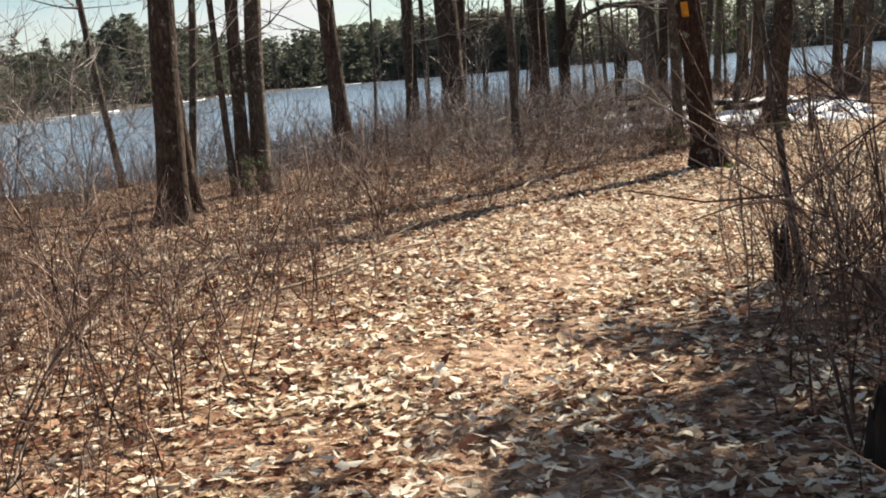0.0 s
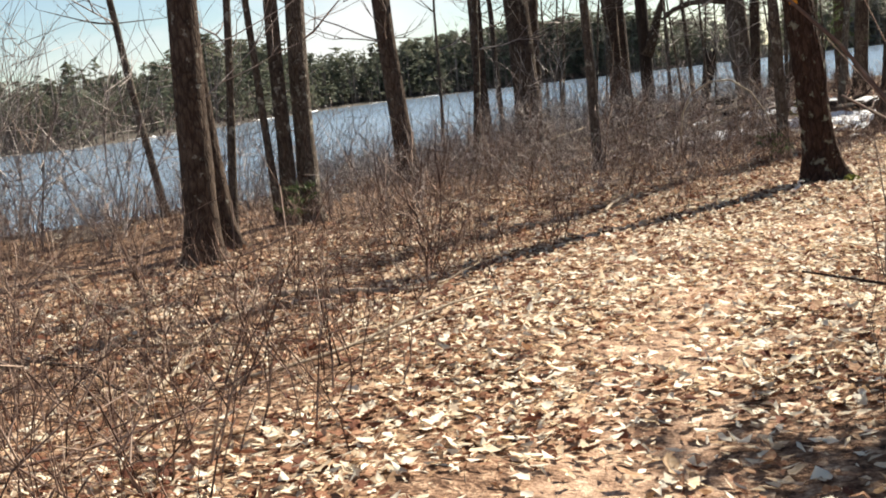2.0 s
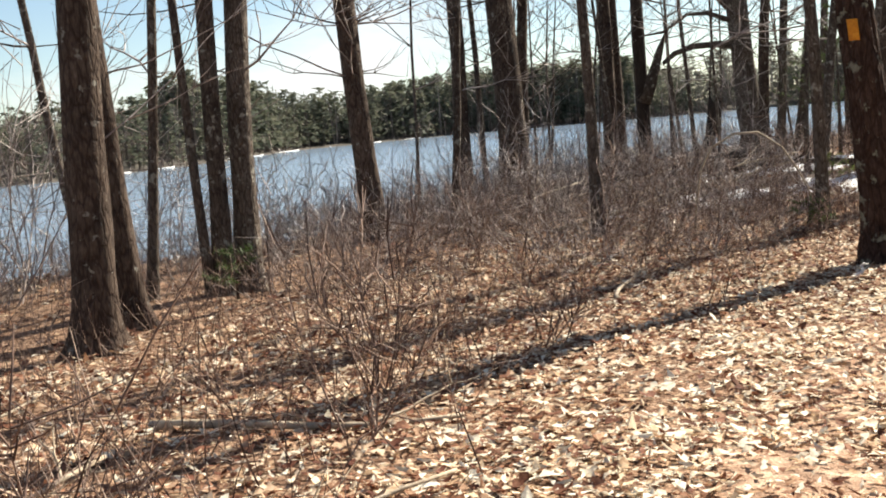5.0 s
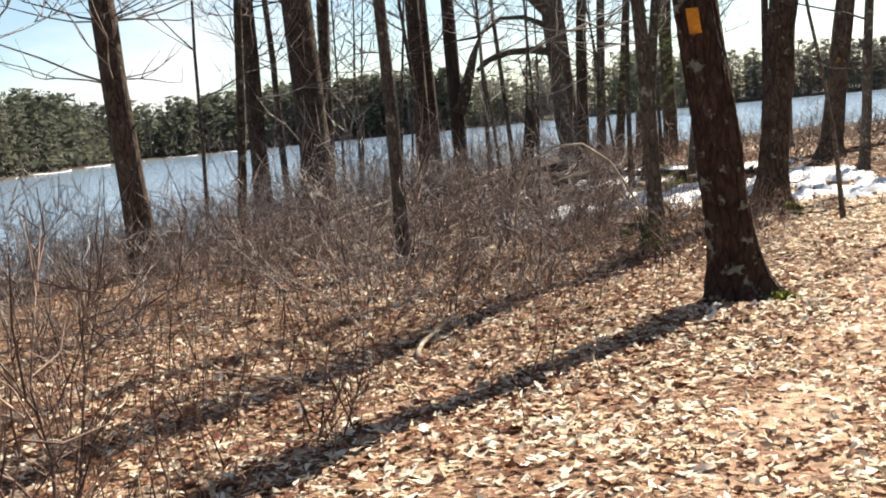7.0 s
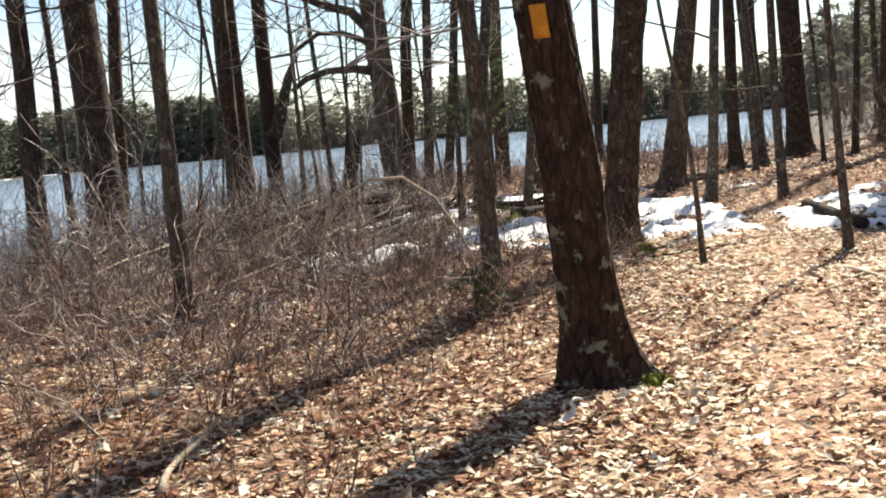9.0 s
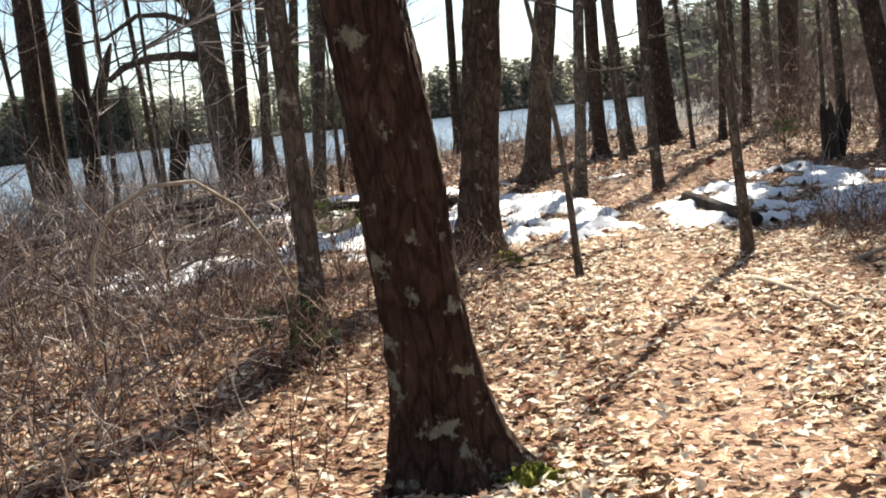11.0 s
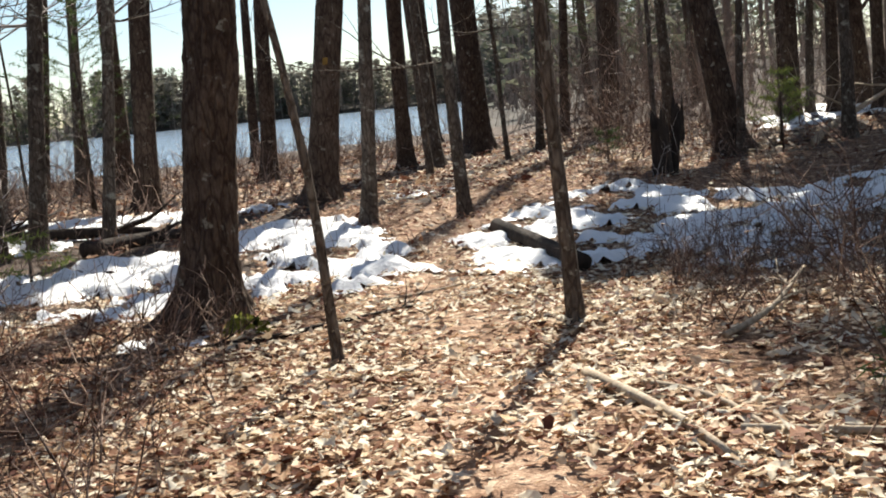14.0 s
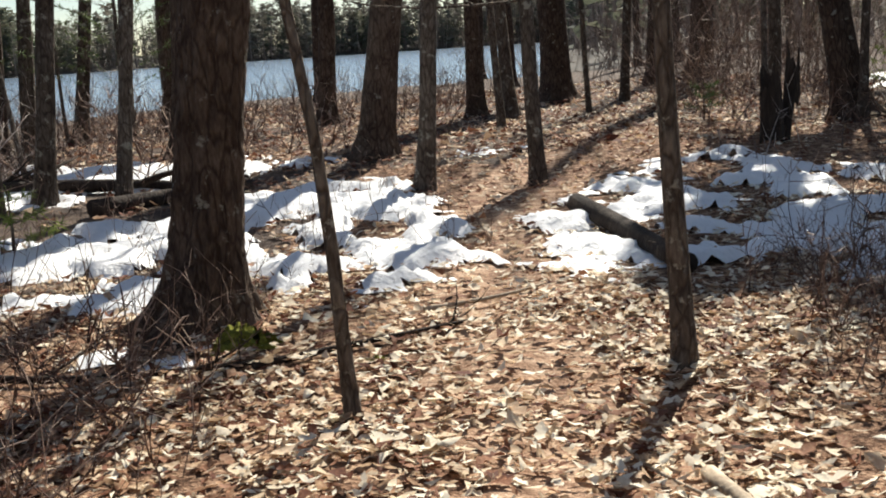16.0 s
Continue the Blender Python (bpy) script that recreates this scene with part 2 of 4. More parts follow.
def water_material():
    m = bpy.data.materials.new("lake_water")
    m.use_nodes = True
    n, k = m.node_tree.nodes, m.node_tree.links
    b = n["Principled BSDF"]
    b.inputs["Base Color"].default_value = (0.24, 0.32, 0.42, 1)
    b.inputs["Roughness"].default_value, b.inputs["IOR"].default_value = 0.12, 1.33
    tc, mp, w1, w2, add, bp = (n.new("ShaderNode" + s) for s in ("TexCoord", "Mapping", "TexNoise", "TexNoise", "Math", "Bump"))
    mp.inputs["Rotation"].default_value, mp.inputs["Scale"].default_value = (0, 0, radians(25)), (0.6, 1.3, 1)
    w1.inputs["Scale"].default_value, w1.inputs["Detail"].default_value = 0.9, 5
    w2.inputs["Scale"].default_value, w2.inputs["Detail"].default_value = 0.09, 3
    k.new(tc.outputs["Object"], mp.inputs["Vector"])
    k.new(mp.outputs["Vector"], w1.inputs["Vector"])
    k.new(mp.outputs["Vector"], w2.inputs["Vector"])
    k.new(w1.outputs["Fac"], add.inputs[0])
    k.new(w2.outputs["Fac"], add.inputs[1])
    k.new(add.outputs[0], bp.inputs["Height"])
    bp.inputs["Strength"].default_value, bp.inputs["Distance"].default_value = 0.55, 0.25
    k.new(bp.outputs["Normal"], b.inputs["Normal"])
    return m


WATER = water_material()

# ---- builders ----


def part(name, mesh, mat, parent=None, label="", smooth=True):
    """Links a mesh as one object, under a thing where a parent is given."""
    if smooth:
        mesh.polygons.foreach_set("use_smooth", [True] * len(mesh.polygons))
    mesh.materials.append(mat)
    ob = new(name, mesh)
    ob.parent = parent
    return tagged(ob, label)


class Build:
    """Gathers tubes and faces into one mesh."""

    def __init__(self):
        self.v, self.f = [], []

    def tube(self, pts, radii, sides=8, rough=0.0, flare=0.0, rng=None, ridge=0.0):
        pts = [Vector(p) for p in pts]
        start = len(self.v)
        phase = rng.random() * 6 if rng else 0
        for i, (p, r) in enumerate(zip(pts, radii)):
            way = (pts[min(i + 1, len(pts) - 1)] - pts[max(i - 1, 0)]).normalized()
            a = way.cross(Vector((0.31, 0.95, 0.02))).normalized()
            b = way.cross(a)
            for s in range(sides):
                t = 2 * math.pi * s / sides
                k = 1.0
                if rough:
                    k += rough * noise.noise(Vector((math.cos(t) * 2 + phase, math.sin(t) * 2, p.z * 1.6 + phase)))
                if ridge:
                    k += ridge * (0.8 * noise.noise(Vector((math.cos(t) * 6 + phase, math.sin(t) * 6, p.z * 2.2))) + (1.1 * abs(noise.noise(Vector((math.cos(t) * 11, math.sin(t) * 11 + phase, p.z * 5 + phase)))) + 0.5 * noise.noise(Vector((math.cos(t) * 22, math.sin(t) * 22 + phase, p.z * 22)))) * (1 if sides > 40 else 0))
                if flare:
                    k += flare * math.exp(-max(p.z - pts[0].z, 0) * 4.5) * (0.55 + 0.45 * math.cos(5 * t + phase + math.sin(2 * t + phase)))
                self.v.append(p + (a * math.cos(t) + b * math.sin(t)) * r * k)
        for i in range(len(pts) - 1):
            for s in range(sides):
                n = (s + 1) % sides
                self.f.append((start + i * sides + s, start + i * sides + n, start + (i + 1) * sides + n, start + (i + 1) * sides + s))
        self.f.append(tuple(start + s for s in reversed(range(sides))))
        self.f.append(tuple(start + (len(pts) - 1) * sides + s for s in range(sides)))

    def mesh(self, name):
        me = bpy.data.meshes.new(name)
        me.from_pydata([tuple(p) for p in self.v], [], self.f)
        me.update()
        return me


def quick_mesh(name, verts, faces):
    """A mesh out of arrays: verts n x 3, faces all of one size."""
    me = bpy.data.meshes.new(name)
    verts, faces = np.asarray(verts, np.float32), np.asarray(faces, np.int32)
    size = faces.shape[1]
    me.vertices.add(len(verts))
    me.vertices.foreach_set("co", verts.ravel())
    me.loops.add(faces.size)
    me.loops.foreach_set("vertex_index", faces.ravel())
    me.polygons.add(len(faces))
    me.polygons.foreach_set("loop_start", np.arange(0, faces.size, size, dtype=np.int32))
    me.update(calc_edges=True)
    me.validate()
    return me


def prisms(p0, p1, r0, r1):
    """Three-sided tapered sticks from p0 to p1."""
    p0, p1 = np.asarray(p0, float), np.asarray(p1, float)
    way = p1 - p0
    way /= np.maximum(np.linalg.norm(way, axis=1, keepdims=True), 1e-6)
    ref = np.where(np.abs(way[:, 2:3]) > 0.9, [[1.0, 0, 0]], [[0, 0, 1.0]])
    a = np.cross(way, ref)
    a /= np.linalg.norm(a, axis=1, keepdims=True)
    b = np.cross(way, a)
    rings = []
    for p, r in ((p0, r0), (p1, r1)):
        r = np.broadcast_to(r, (len(p0),))
        for k in range(3):
            t = 2 * math.pi * k / 3
            rings.append(p + (a * math.cos(t) + b * math.sin(t)) * r[:, None])
    verts = np.stack(rings, 1).reshape(-1, 3)
    base = np.arange(len(p0))[:, None, None] * 6
    faces = (base + np.array([[0, 1, 4, 3], [1, 2, 5, 4], [2, 0, 3, 5]])).reshape(-1, 4)
    return verts, faces


def lattice(x, y, seed=0):
    """Smooth value noise, 0 to 1."""
    x, y = np.asarray(x, float), np.asarray(y, float)
    ix, iy = np.floor(x).astype(np.int64), np.floor(y).astype(np.int64)
    fx, fy = x - ix, y - iy
    fx, fy = fx * fx * (3 - 2 * fx), fy * fy * (3 - 2 * fy)

    def h(i, j):
        v = np.sin(i * 127.1 + j * 311.7 + seed * 74.7) * 43758.5453
        return v - np.floor(v)

    top = h(ix, iy) * (1 - fx) + h(ix + 1, iy) * fx
    low = h(ix, iy + 1) * (1 - fx) + h(ix + 1, iy + 1) * fx
    return top * (1 - fy) + low * fy


def layered(x, y, seed=0):
    return 0.5 * lattice(x, y, seed) + 0.27 * lattice(2.1 * x, 2.1 * y, seed + 1) + 0.15 * lattice(4.3 * x, 4.3 * y, seed + 2) + 0.08 * lattice(9.1 * x, 9.1 * y, seed + 3)


# ---- the lie of the land ----
LAKE_Z = -1.2
NEAR_SHORE = [(-94, 60), (-40, 13), (-17, 21), (-11.5, 25), (-8.6, 29), (-7.8, 36), (-7, 46), (-1, 57), (9, 62), (20, 65), (26, 72), (60, 165)]
FAR_SHORE = [(150, 400), (68, 382), (2, 355), (-44, 332), (-75, 298), (-93, 252), (-77, 160), (-76, 124), (-96, 122), (-170, 110)]
LAKE = np.array(NEAR_SHORE + FAR_SHORE, float)


def step(a, b, v):
    u = np.clip((v - a) / (b - a), 0, 1)
    return u * u * (3 - 2 * u)


def shore_distance(x, y):
    """Metres to the water's edge: positive on land, negative on the lake."""
    x, y = np.asarray(x, float), np.asarray(y, float)
    best, inside = np.full(x.shape, 1e9), np.zeros(x.shape, bool)
    for (ax, ay), (bx, by) in zip(LAKE, np.roll(LAKE, -1, axis=0)):
        ex, ey = bx - ax, by - ay
        u = np.clip(((x - ax) * ex + (y - ay) * ey) / (ex * ex + ey * ey), 0, 1)
        best = np.minimum(best, np.hypot(x - ax - u * ex, y - ay - u * ey))
        cross = (ay > y) != (by > y)
        inside ^= cross & (x < ex * (y - ay) / (ey if ey else 1e-9) + ax)
    return np.where(inside, -best, best)


def height(x, y):
    """The ground's height: the level trail, the bank, the wooded rise and the far hills."""
    x, y = np.asarray(x, float), np.asarray(y, float)
    d = shore_distance(x, y)
    level = np.interp(y, [-5, 6, 9, 14, 20, 24, 29, 45], [0.05, 0.0, -0.02, -0.14, -0.05, -0.02, 0.14, 0.0])
    across = 0.94 * (x - 6.6) - 0.34 * (y - 21.0)
    level = level + 0.035 * np.clip(across - 3, 0, 90) * step(13, 22, y)
    level = level + 0.015 * np.clip(x - 5, 0, 60) * (1 - step(13, 22, y))
    land = LAKE_Z + (level - LAKE_Z) * step(-1.5, 8, d)
    land = land + 0.03 * step(90, 200, y + 0.4 * np.abs(x)) * np.clip(d, 0, 90)
    bed = LAKE_Z + np.clip(d, -20, 0) * 0.1
    small = 0.030 * np.sin(1.3 * x + 0.7 * y) * np.sin(0.9 * y - 0.5 * x) + 0.015 * np.sin(3.1 * x + 1.7) * np.sin(2.7 * y)
    return np.where(d > 0, land, bed) + small * step(0, 4, d)


TRAIL_Y = [-6, 0, 3, 7, 10, 12, 14, 17, 20, 23.5, 26, 30, 36, 50]
TRAIL_X = [3.1, 2.9, 2.35, 2.0, 2.15, 2.6, 3.5, 4.75, 5.75, 6.7, 7.55, 9.0, 11.5, 18]


def aside(x, y):
    """Metres to the right of the trail's middle line."""
    return (np.asarray(x, float) - np.interp(y, TRAIL_Y, TRAIL_X)) * np.where(np.asarray(y) > 11, 0.92, 1.0)


# ---- the ground, the lake ----
def build_ground():
    radii = np.concatenate([np.arange(0.001, 17, 0.2), 17 * 1.055 ** np.arange(0, 98)])
    angles = np.linspace(0, 2 * math.pi, 320, endpoint=False)
    r, a = np.meshgrid(radii, angles, indexing="ij")
    x, y = 3.5 + r * np.sin(a), 14 + r * np.cos(a)
    z = height(x, y) + 0.05 * (layered(x * 2.5, y * 2.5, 3) - 0.5) * step(0, 2, shore_distance(x, y)) - 0.02 * np.exp(-(aside(x, y) / 0.5) ** 2)
    n, m = r.shape
    i, j = np.meshgrid(np.arange(n - 1), np.arange(m), indexing="ij")
    k = (j + 1) % m
    faces = np.stack([i * m + j, (i + 1) * m + j, (i + 1) * m + k, i * m + k], -1).reshape(-1, 4)
    return quick_mesh("ground", np.stack([x, y, z], -1).reshape(-1, 3), faces)


ground_mesh = build_ground()
ground_ob = part("ground", ground_mesh, SOIL)
ground_mesh.materials.append(SHADED_BANK_FLOOR)
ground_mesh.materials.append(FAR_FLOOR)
ground_mesh.materials.append(TRAIL_DUFF)
centres = np.zeros(len(ground_mesh.polygons) * 3)
ground_mesh.polygons.foreach_get("center", centres)
centres = centres.reshape(-1, 3)
# slot 1: matted floor with painted shade, near the shore and beyond the snow
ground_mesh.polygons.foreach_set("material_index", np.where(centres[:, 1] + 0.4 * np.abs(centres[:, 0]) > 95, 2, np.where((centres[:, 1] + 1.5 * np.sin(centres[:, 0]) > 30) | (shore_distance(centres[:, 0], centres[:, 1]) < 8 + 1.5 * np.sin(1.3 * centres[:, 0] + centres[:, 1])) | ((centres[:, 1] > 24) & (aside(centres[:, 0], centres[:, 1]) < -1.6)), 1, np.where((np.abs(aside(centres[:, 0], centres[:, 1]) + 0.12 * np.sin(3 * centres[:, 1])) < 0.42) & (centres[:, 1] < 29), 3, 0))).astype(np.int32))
tagged(ground_ob, "leaf-covered woodland floor sloping to a lake", "ground", kind="structure")
lake_mesh = bpy.data.meshes.new("lake")
lake_mesh.from_pydata([(-900, -100, LAKE_Z), (600, -100, LAKE_Z), (600, 700, LAKE_Z), (-900, 700, LAKE_Z)], [], [(0, 1, 2, 3)])
tagged(part("lake", lake_mesh, WATER, smooth=False), "wind-rippled blue lake behind the trees", "water", kind="structure")

# ---- trees ----


def grow(build, rng, start, way, length, radius, depth, sides=5, lift=0.25):
    """A crooked branch with side branches."""
    pts, p, w = [Vector(start)], Vector(start), Vector(way).normalized()
    steps = 5 if depth else 4
    for _ in range(steps):
        w = (w + Vector((rng.uniform(-1, 1), rng.uniform(-1, 1), rng.uniform(-0.6, 1) + lift)) * 0.22).normalized()
        p = p + w * (length / steps)
        pts.append(p.copy())
    build.tube(pts, [radius * (1 - 0.8 * i / steps) for i in range(steps + 1)], sides)
    if depth:
        for k in range(3 if depth > 1 else 2 + (radius > 0.004)):
            at = rng.randint(1, steps)
            side = Vector((rng.uniform(-1, 1), rng.uniform(-1, 1), rng.uniform(-0.2, 0.8)))
            grow(build, rng, pts[at], (pts[at] - pts[at - 1]).normalized() + side, length * rng.uniform(0.35, 0.6), radius * 0.45 * (1.2 - at / steps) + 0.004, depth - 1, 4 if depth > 1 else 3, lift)


def tree(x, y, dia, lx=0.0, ly=0.0, bark=None, label="", tall=None, low=0, fork=None, curve=0.0, first=0.42, pine=0.0, foot=0.28, near=False, clean=0.34):
    """A bare tree: flared trunk that leans by (lx, ly), crown of limbs, and low dead branches where they show."""
    rng = random.Random(int(x * 131 + y * 977 + dia * 37))
    z = float(height(x, y)) - 0.05
    root = new("tree")
    root.location = (x, y, z)
    tall = tall or 11 + 20 * min(dia, 0.45)
    bark = bark or (BARK if dia > 0.24 else GREY_BARK)
    tagged(root, label or ("tall bare tree with dark furrowed bark" if dia > 0.24 else "slender bare tree with grey-brown bark") + " standing in leaf litter", "tree", "bare woodland trees")
    r = dia / 2
    levels = [0, 0.06, 0.14, 0.26, 0.45, 0.75, 1.2, 1.8, 2.5, 3.3, 4.2] + [4.2 + (tall - 4.2) * k / 7 for k in range(1, 8)]
    if near:
        levels = [0.022 * k for k in range(156)] + [3.5, 3.8] + levels[10:]
    pts, radii, wob = [], [], rng.random() * 9
    for h in levels:
        bent = min(h, 5.5) + max(h - 5.5, 0) * 0.3
        w = 0.02 + 0.012 * h * (0.4 if dia > 0.3 else 1)
        ox, oy = (noise.noise(Vector((h * 0.45, wob, 0))) * w, noise.noise(Vector((h * 0.45, wob, 7))) * w)
        pts.append(Vector((lx * bent + ox * step(0, 1, h) + curve * math.sin(min(h, 3) * 1.4), ly * bent + oy * step(0, 1, h), h)))
        radii.append(r * (1.0 + foot * math.exp(-h * 4) + 0.06 * math.exp(-h)) * (1 - 0.82 * (h / tall) ** 1.25))
    b = Build()
    b.tube(pts, radii, 112 if near else 20 if dia > 0.24 else 10, 0.14 if dia > 0.2 else 0.08, 0.75 if dia > 0.2 else 0.4, rng, 0.09 if near else 0.03 if dia > 0.24 else 0.0)
    part("trunk", b.mesh("trunk"), bark, root)
    for k in range(8 if dia > 0.2 else 6):
        f = first + (0.96 - first) * (k + rng.random()) / 8
        i = min(int(np.searchsorted(levels, f * tall)), len(levels) - 1)
        turn = k * 2.4 + rng.random()
        crown = Build()
        grow(crown, rng, pts[i], (math.cos(turn), math.sin(turn), rng.uniform(0.3, 0.9)), tall * 0.27 * (1.15 - f) * rng.uniform(0.8, 1.3) + 0.6, radii[i] * 0.34 + 0.005, 2 if dia > 0.12 else 1)
        part("limb", crown.mesh("limb"), bark, root)
    if pine:
        dots = np.random.default_rng(int(x * 10 + y))
        boughs, tufts = int(8 * tall * pine) + 4, 110
        t = dots.uniform(clean, 1.0, (boughs, 1))
        wide = 2.5 * (1.1 - t) ** 0.6 * dots.uniform(0.45, 1.0, (boughs, 1))
        a = dots.uniform(0, 6.28, (boughs, 1))
        u = dots.uniform(0.15, 1.0, (boughs, tufts))
        c = np.stack([lx * 5.5 + wide * u * np.cos(a), ly * 5.5 + wide * u * np.sin(a), t * tall + 0.12 * wide * u], -1).reshape(-1, 3)
        c = c + dots.normal(0, 1, c.shape) * np.array([0.16, 0.16, 0.06])
        s = dots.normal(0, 1, (len(c), 3, 3)) * np.array([1, 1, 0.5]) * 0.085
        tri = (c[:, None, :] + s).reshape(-1, 3)
        part("foliage", quick_mesh("foliage", tri, np.arange(len(tri)).reshape(-1, 3)), NEEDLE, root, smooth=False)
    for k in range(low * 2):
        h = rng.uniform(1.7, 5.2)
        i = min(int(np.searchsorted(levels, min(h, 0.8 * tall))), len(levels) - 2)
        turn = rng.random() * 6.28
        limb = Build()
        grow(limb, rng, pts[i], (math.cos(turn), math.sin(turn), rng.uniform(-0.1, 0.5)), rng.uniform(0.9, 3.2), rng.uniform(0.008, 0.02), 2, 4, 0.05)
        part("low_branch", limb.mesh("low_branch"), GREY_TWIG if k % 2 else bark, root, "thin dead side branch")
    if fork:
        fx, fy, fr, fh = fork
        i = int(np.searchsorted(levels, fh))
        p0 = pts[i]
        stem = Build()
        q = [p0 + Vector((fx * u, fy * u, u)) + Vector((0.03 * math.sin(u * 2), 0, 0)) for u in (0, 0.5, 1.2, 2.2, 3.6, 5.5, 8.0)]
        stem.tube(q, [fr * (1 - 0.09 * k) for k in range(7)], 9, 0.08, 0, rng)
        part("stem", stem.mesh("stem"), bark, root)
    return root, pts, radii


tree(-9.56, 15.68, 0.47, 0.049, 0.046, low=4)
tree(-13.15, 21.44, 0.40, 0.040, 0.034, low=7, fork=(-0.51, -0.43, 0.09, 4.3))
tree(-7.04, 19.43, 0.13, -0.098, -0.056, low=5)
tree(-4.44, 16.52, 0.12, 0.095, 0.048, low=2)
tree(-3.40, 21.64, 0.34, -0.048, -0.016, low=12)
tree(-2.38, 22.53, 0.13, 0.085, 0.022, low=6)
tree(0.11, 20.50, 0.16, -0.008, -0.002, low=4)
tree(2.94, 19.43, 0.16, -0.014, 0.001, low=5)
tree(-3.64, 28.79, 0.33, 0.013, 0.004, low=7)
tree(-3.63, 30.87, 0.15, -0.015, -0.004, low=3)
tree(-2.68, 29.57, 0.62, -0.018, -0.004, low=6)
tree(-2.83, 31.07, 0.26, 0.067, 0.015, low=3)
tree(-1.09, 34.43, 0.37, -0.001, -0.000, low=3)
tree(-0.97, 35.45, 0.33, -0.005, -0.001, low=2)
tree(0.97, 34.61, 0.12, -0.057, -0.003, low=2)
tree(2.53, 33.63, 0.26, 0.072, -0.001, low=3)
tree(2.95, 33.62, 0.21, 0.066, -0.002, low=3)
tree(5.11, 39.48, 0.38, 0.024, -0.002)
tree(3.52, 28.23, 0.19, 0.122, 0.005, low=7)
tree(3.50, 36.77, 0.23, 0.123, 0.003, low=3)
tree(4.25, 39.19, 0.24, 0.068, -0.001, low=3)
tree(4.26, 27.74, 0.14, 0.114, -0.002, low=7)
tree(5.03, 32.47, 0.34, 0.082, -0.005, low=5)
tree(9.33, 48.38, 0.28, 0.030, -0.005)
tree(7.76, 37.39, 0.31, 0.061, -0.010)
tree(7.03, 27.09, 0.16, 0.076, -0.019, low=2)
tree(10.24, 36.31, 0.29, 0.016, -0.005, low=1)
tree(10.53, 35.17, 0.21, -0.058, 0.019, low=2)
tree(9.63, 32.83, 0.11, -0.052, 0.016)
tree(8.16, 27.10, 0.14, -0.016, 0.006, low=2)
tree(12.99, 39.61, 0.61, -0.020, 0.007)
tree(11.76, 34.73, 0.09, -0.040, 0.016, low=2)
tree(13.69, 37.70, 0.17, 0.058, -0.025, low=2)
tree(18.21, 43.43, 0.59, 0.054, -0.027)
tree(16.90, 43.43, 0.26, 0.053, -0.024)
tree(13.39, 29.71, 0.42, -0.15, 0.065, tall=7.5)
# high boughs added to this slim trunk to shade the ground before the snow
tree(13.23, 29.27, 0.12, 0.030, -0.019, label="slim tree beside a thick leaning one, pine boughs added for shade", pine=1.8, tall=6.9, clean=0.74)
tree(18.47, 35.49, 0.37, 0.016, -0.011, label="dark-stemmed tall pine on the wooded rise", pine=0.32)
tree(19.51, 36.24, 0.19, 0.024, -0.018, label="dark-stemmed tall pine on the wooded rise", pine=0.32)
tree(19.67, 35.65, 0.25, 0.010, -0.008, label="dark-stemmed tall pine on the wooded rise", pine=0.32)
tree(20.99, 36.27, 0.32, -0.045, 0.036, label="dark-stemmed tall pine on the wooded rise", pine=0.32)
tree(20.09, 34.67, 0.25, -0.007, 0.005, label="dark-stemmed tall pine on the wooded rise", pine=0.32)
tree(20.8, 39.0, 0.3, label="dark-stemmed tall pine on the wooded rise", pine=0.32)
tree(23.2, 34.2, 0.34, label="dark-stemmed tall pine on the wooded rise", pine=0.32)
tree(19.8, 31.4, 0.26, label="dark-stemmed tall pine on the wooded rise", pine=0.32)
tree(7.1, 11.7, 0.18, label="dark-stemmed pine behind the thicket", pine=0.22, tall=9)
tree(8.0, 11.2, 0.2, label="dark-stemmed pine behind the thicket", pine=0.7, tall=9)

thin_rng = random.Random(41)
for k in range(17):
    sx, sy = thin_rng.uniform(-4.2, 4.6), thin_rng.uniform(24.5, 38)
    if float(shore_distance(sx, sy)) > 1 and aside(sx, sy) < -3:
        tree(sx, sy, thin_rng.uniform(0.045, 0.11), thin_rng.uniform(-0.16, 0.12), thin_rng.uniform(-0.08, 0.08), GREY_BARK, "thin crooked sapling in the bank brush", tall=thin_rng.uniform(5, 8), low=2, first=0.3)
for k in range(10):
    sx, sy = thin_rng.uniform(14, 30), thin_rng.uniform(38, 60)
    if float(shore_distance(sx, sy)) > 2:
        tree(sx, sy, thin_rng.uniform(0.12, 0.4), thin_rng.uniform(-0.06, 0.06), 0.0, None, "bare tree on the wooded rise")

# added pines, foliage heights set so their shade falls on the right-hand snow
for sx, sy, sc in ((13.6, 32.0, 0.34), (15.2, 29.4, 0.74), (20.5, 32.6, 0.34)):
    tree(sx, sy, 0.2, label="pine added on the wooded rise to cast shade", pine=0.6 if sc < 0.5 else 1.5, tall=8.6 if sc < 0.5 else 7.3, clean=sc)

# trees with features of their own
# the fork is added above the view to broaden this tree's cast shadow
blazed, bl_pts, bl_rad = tree(3.321, 16.672, 0.34, -0.072, 0.012, LICHEN_BARK, "leaning tree with lichen-flecked bark and an orange blaze", first=0.5, tall=21, foot=0.5, near=True, fork=(0.1, -0.05, 0.13, 3.0))
big, big_pts, big_rad = tree(4.728, 22.958, 0.36, 0.116, -0.010, BARK, "thick dark-barked tree with flared mossy base beside snow", first=0.5, tall=21, foot=0.5, near=True)
tree(-3.715, 16.82, 0.22, 0.030, 0.013, GREY_BARK, "grey-barked stem of a three-stemmed tree on the bank", low=1)
tree(-3.519, 17.121, 0.28, 0.045, 0.019, GREY_BARK, "thickest grey stem of a three-stemmed tree on the bank", low=1)
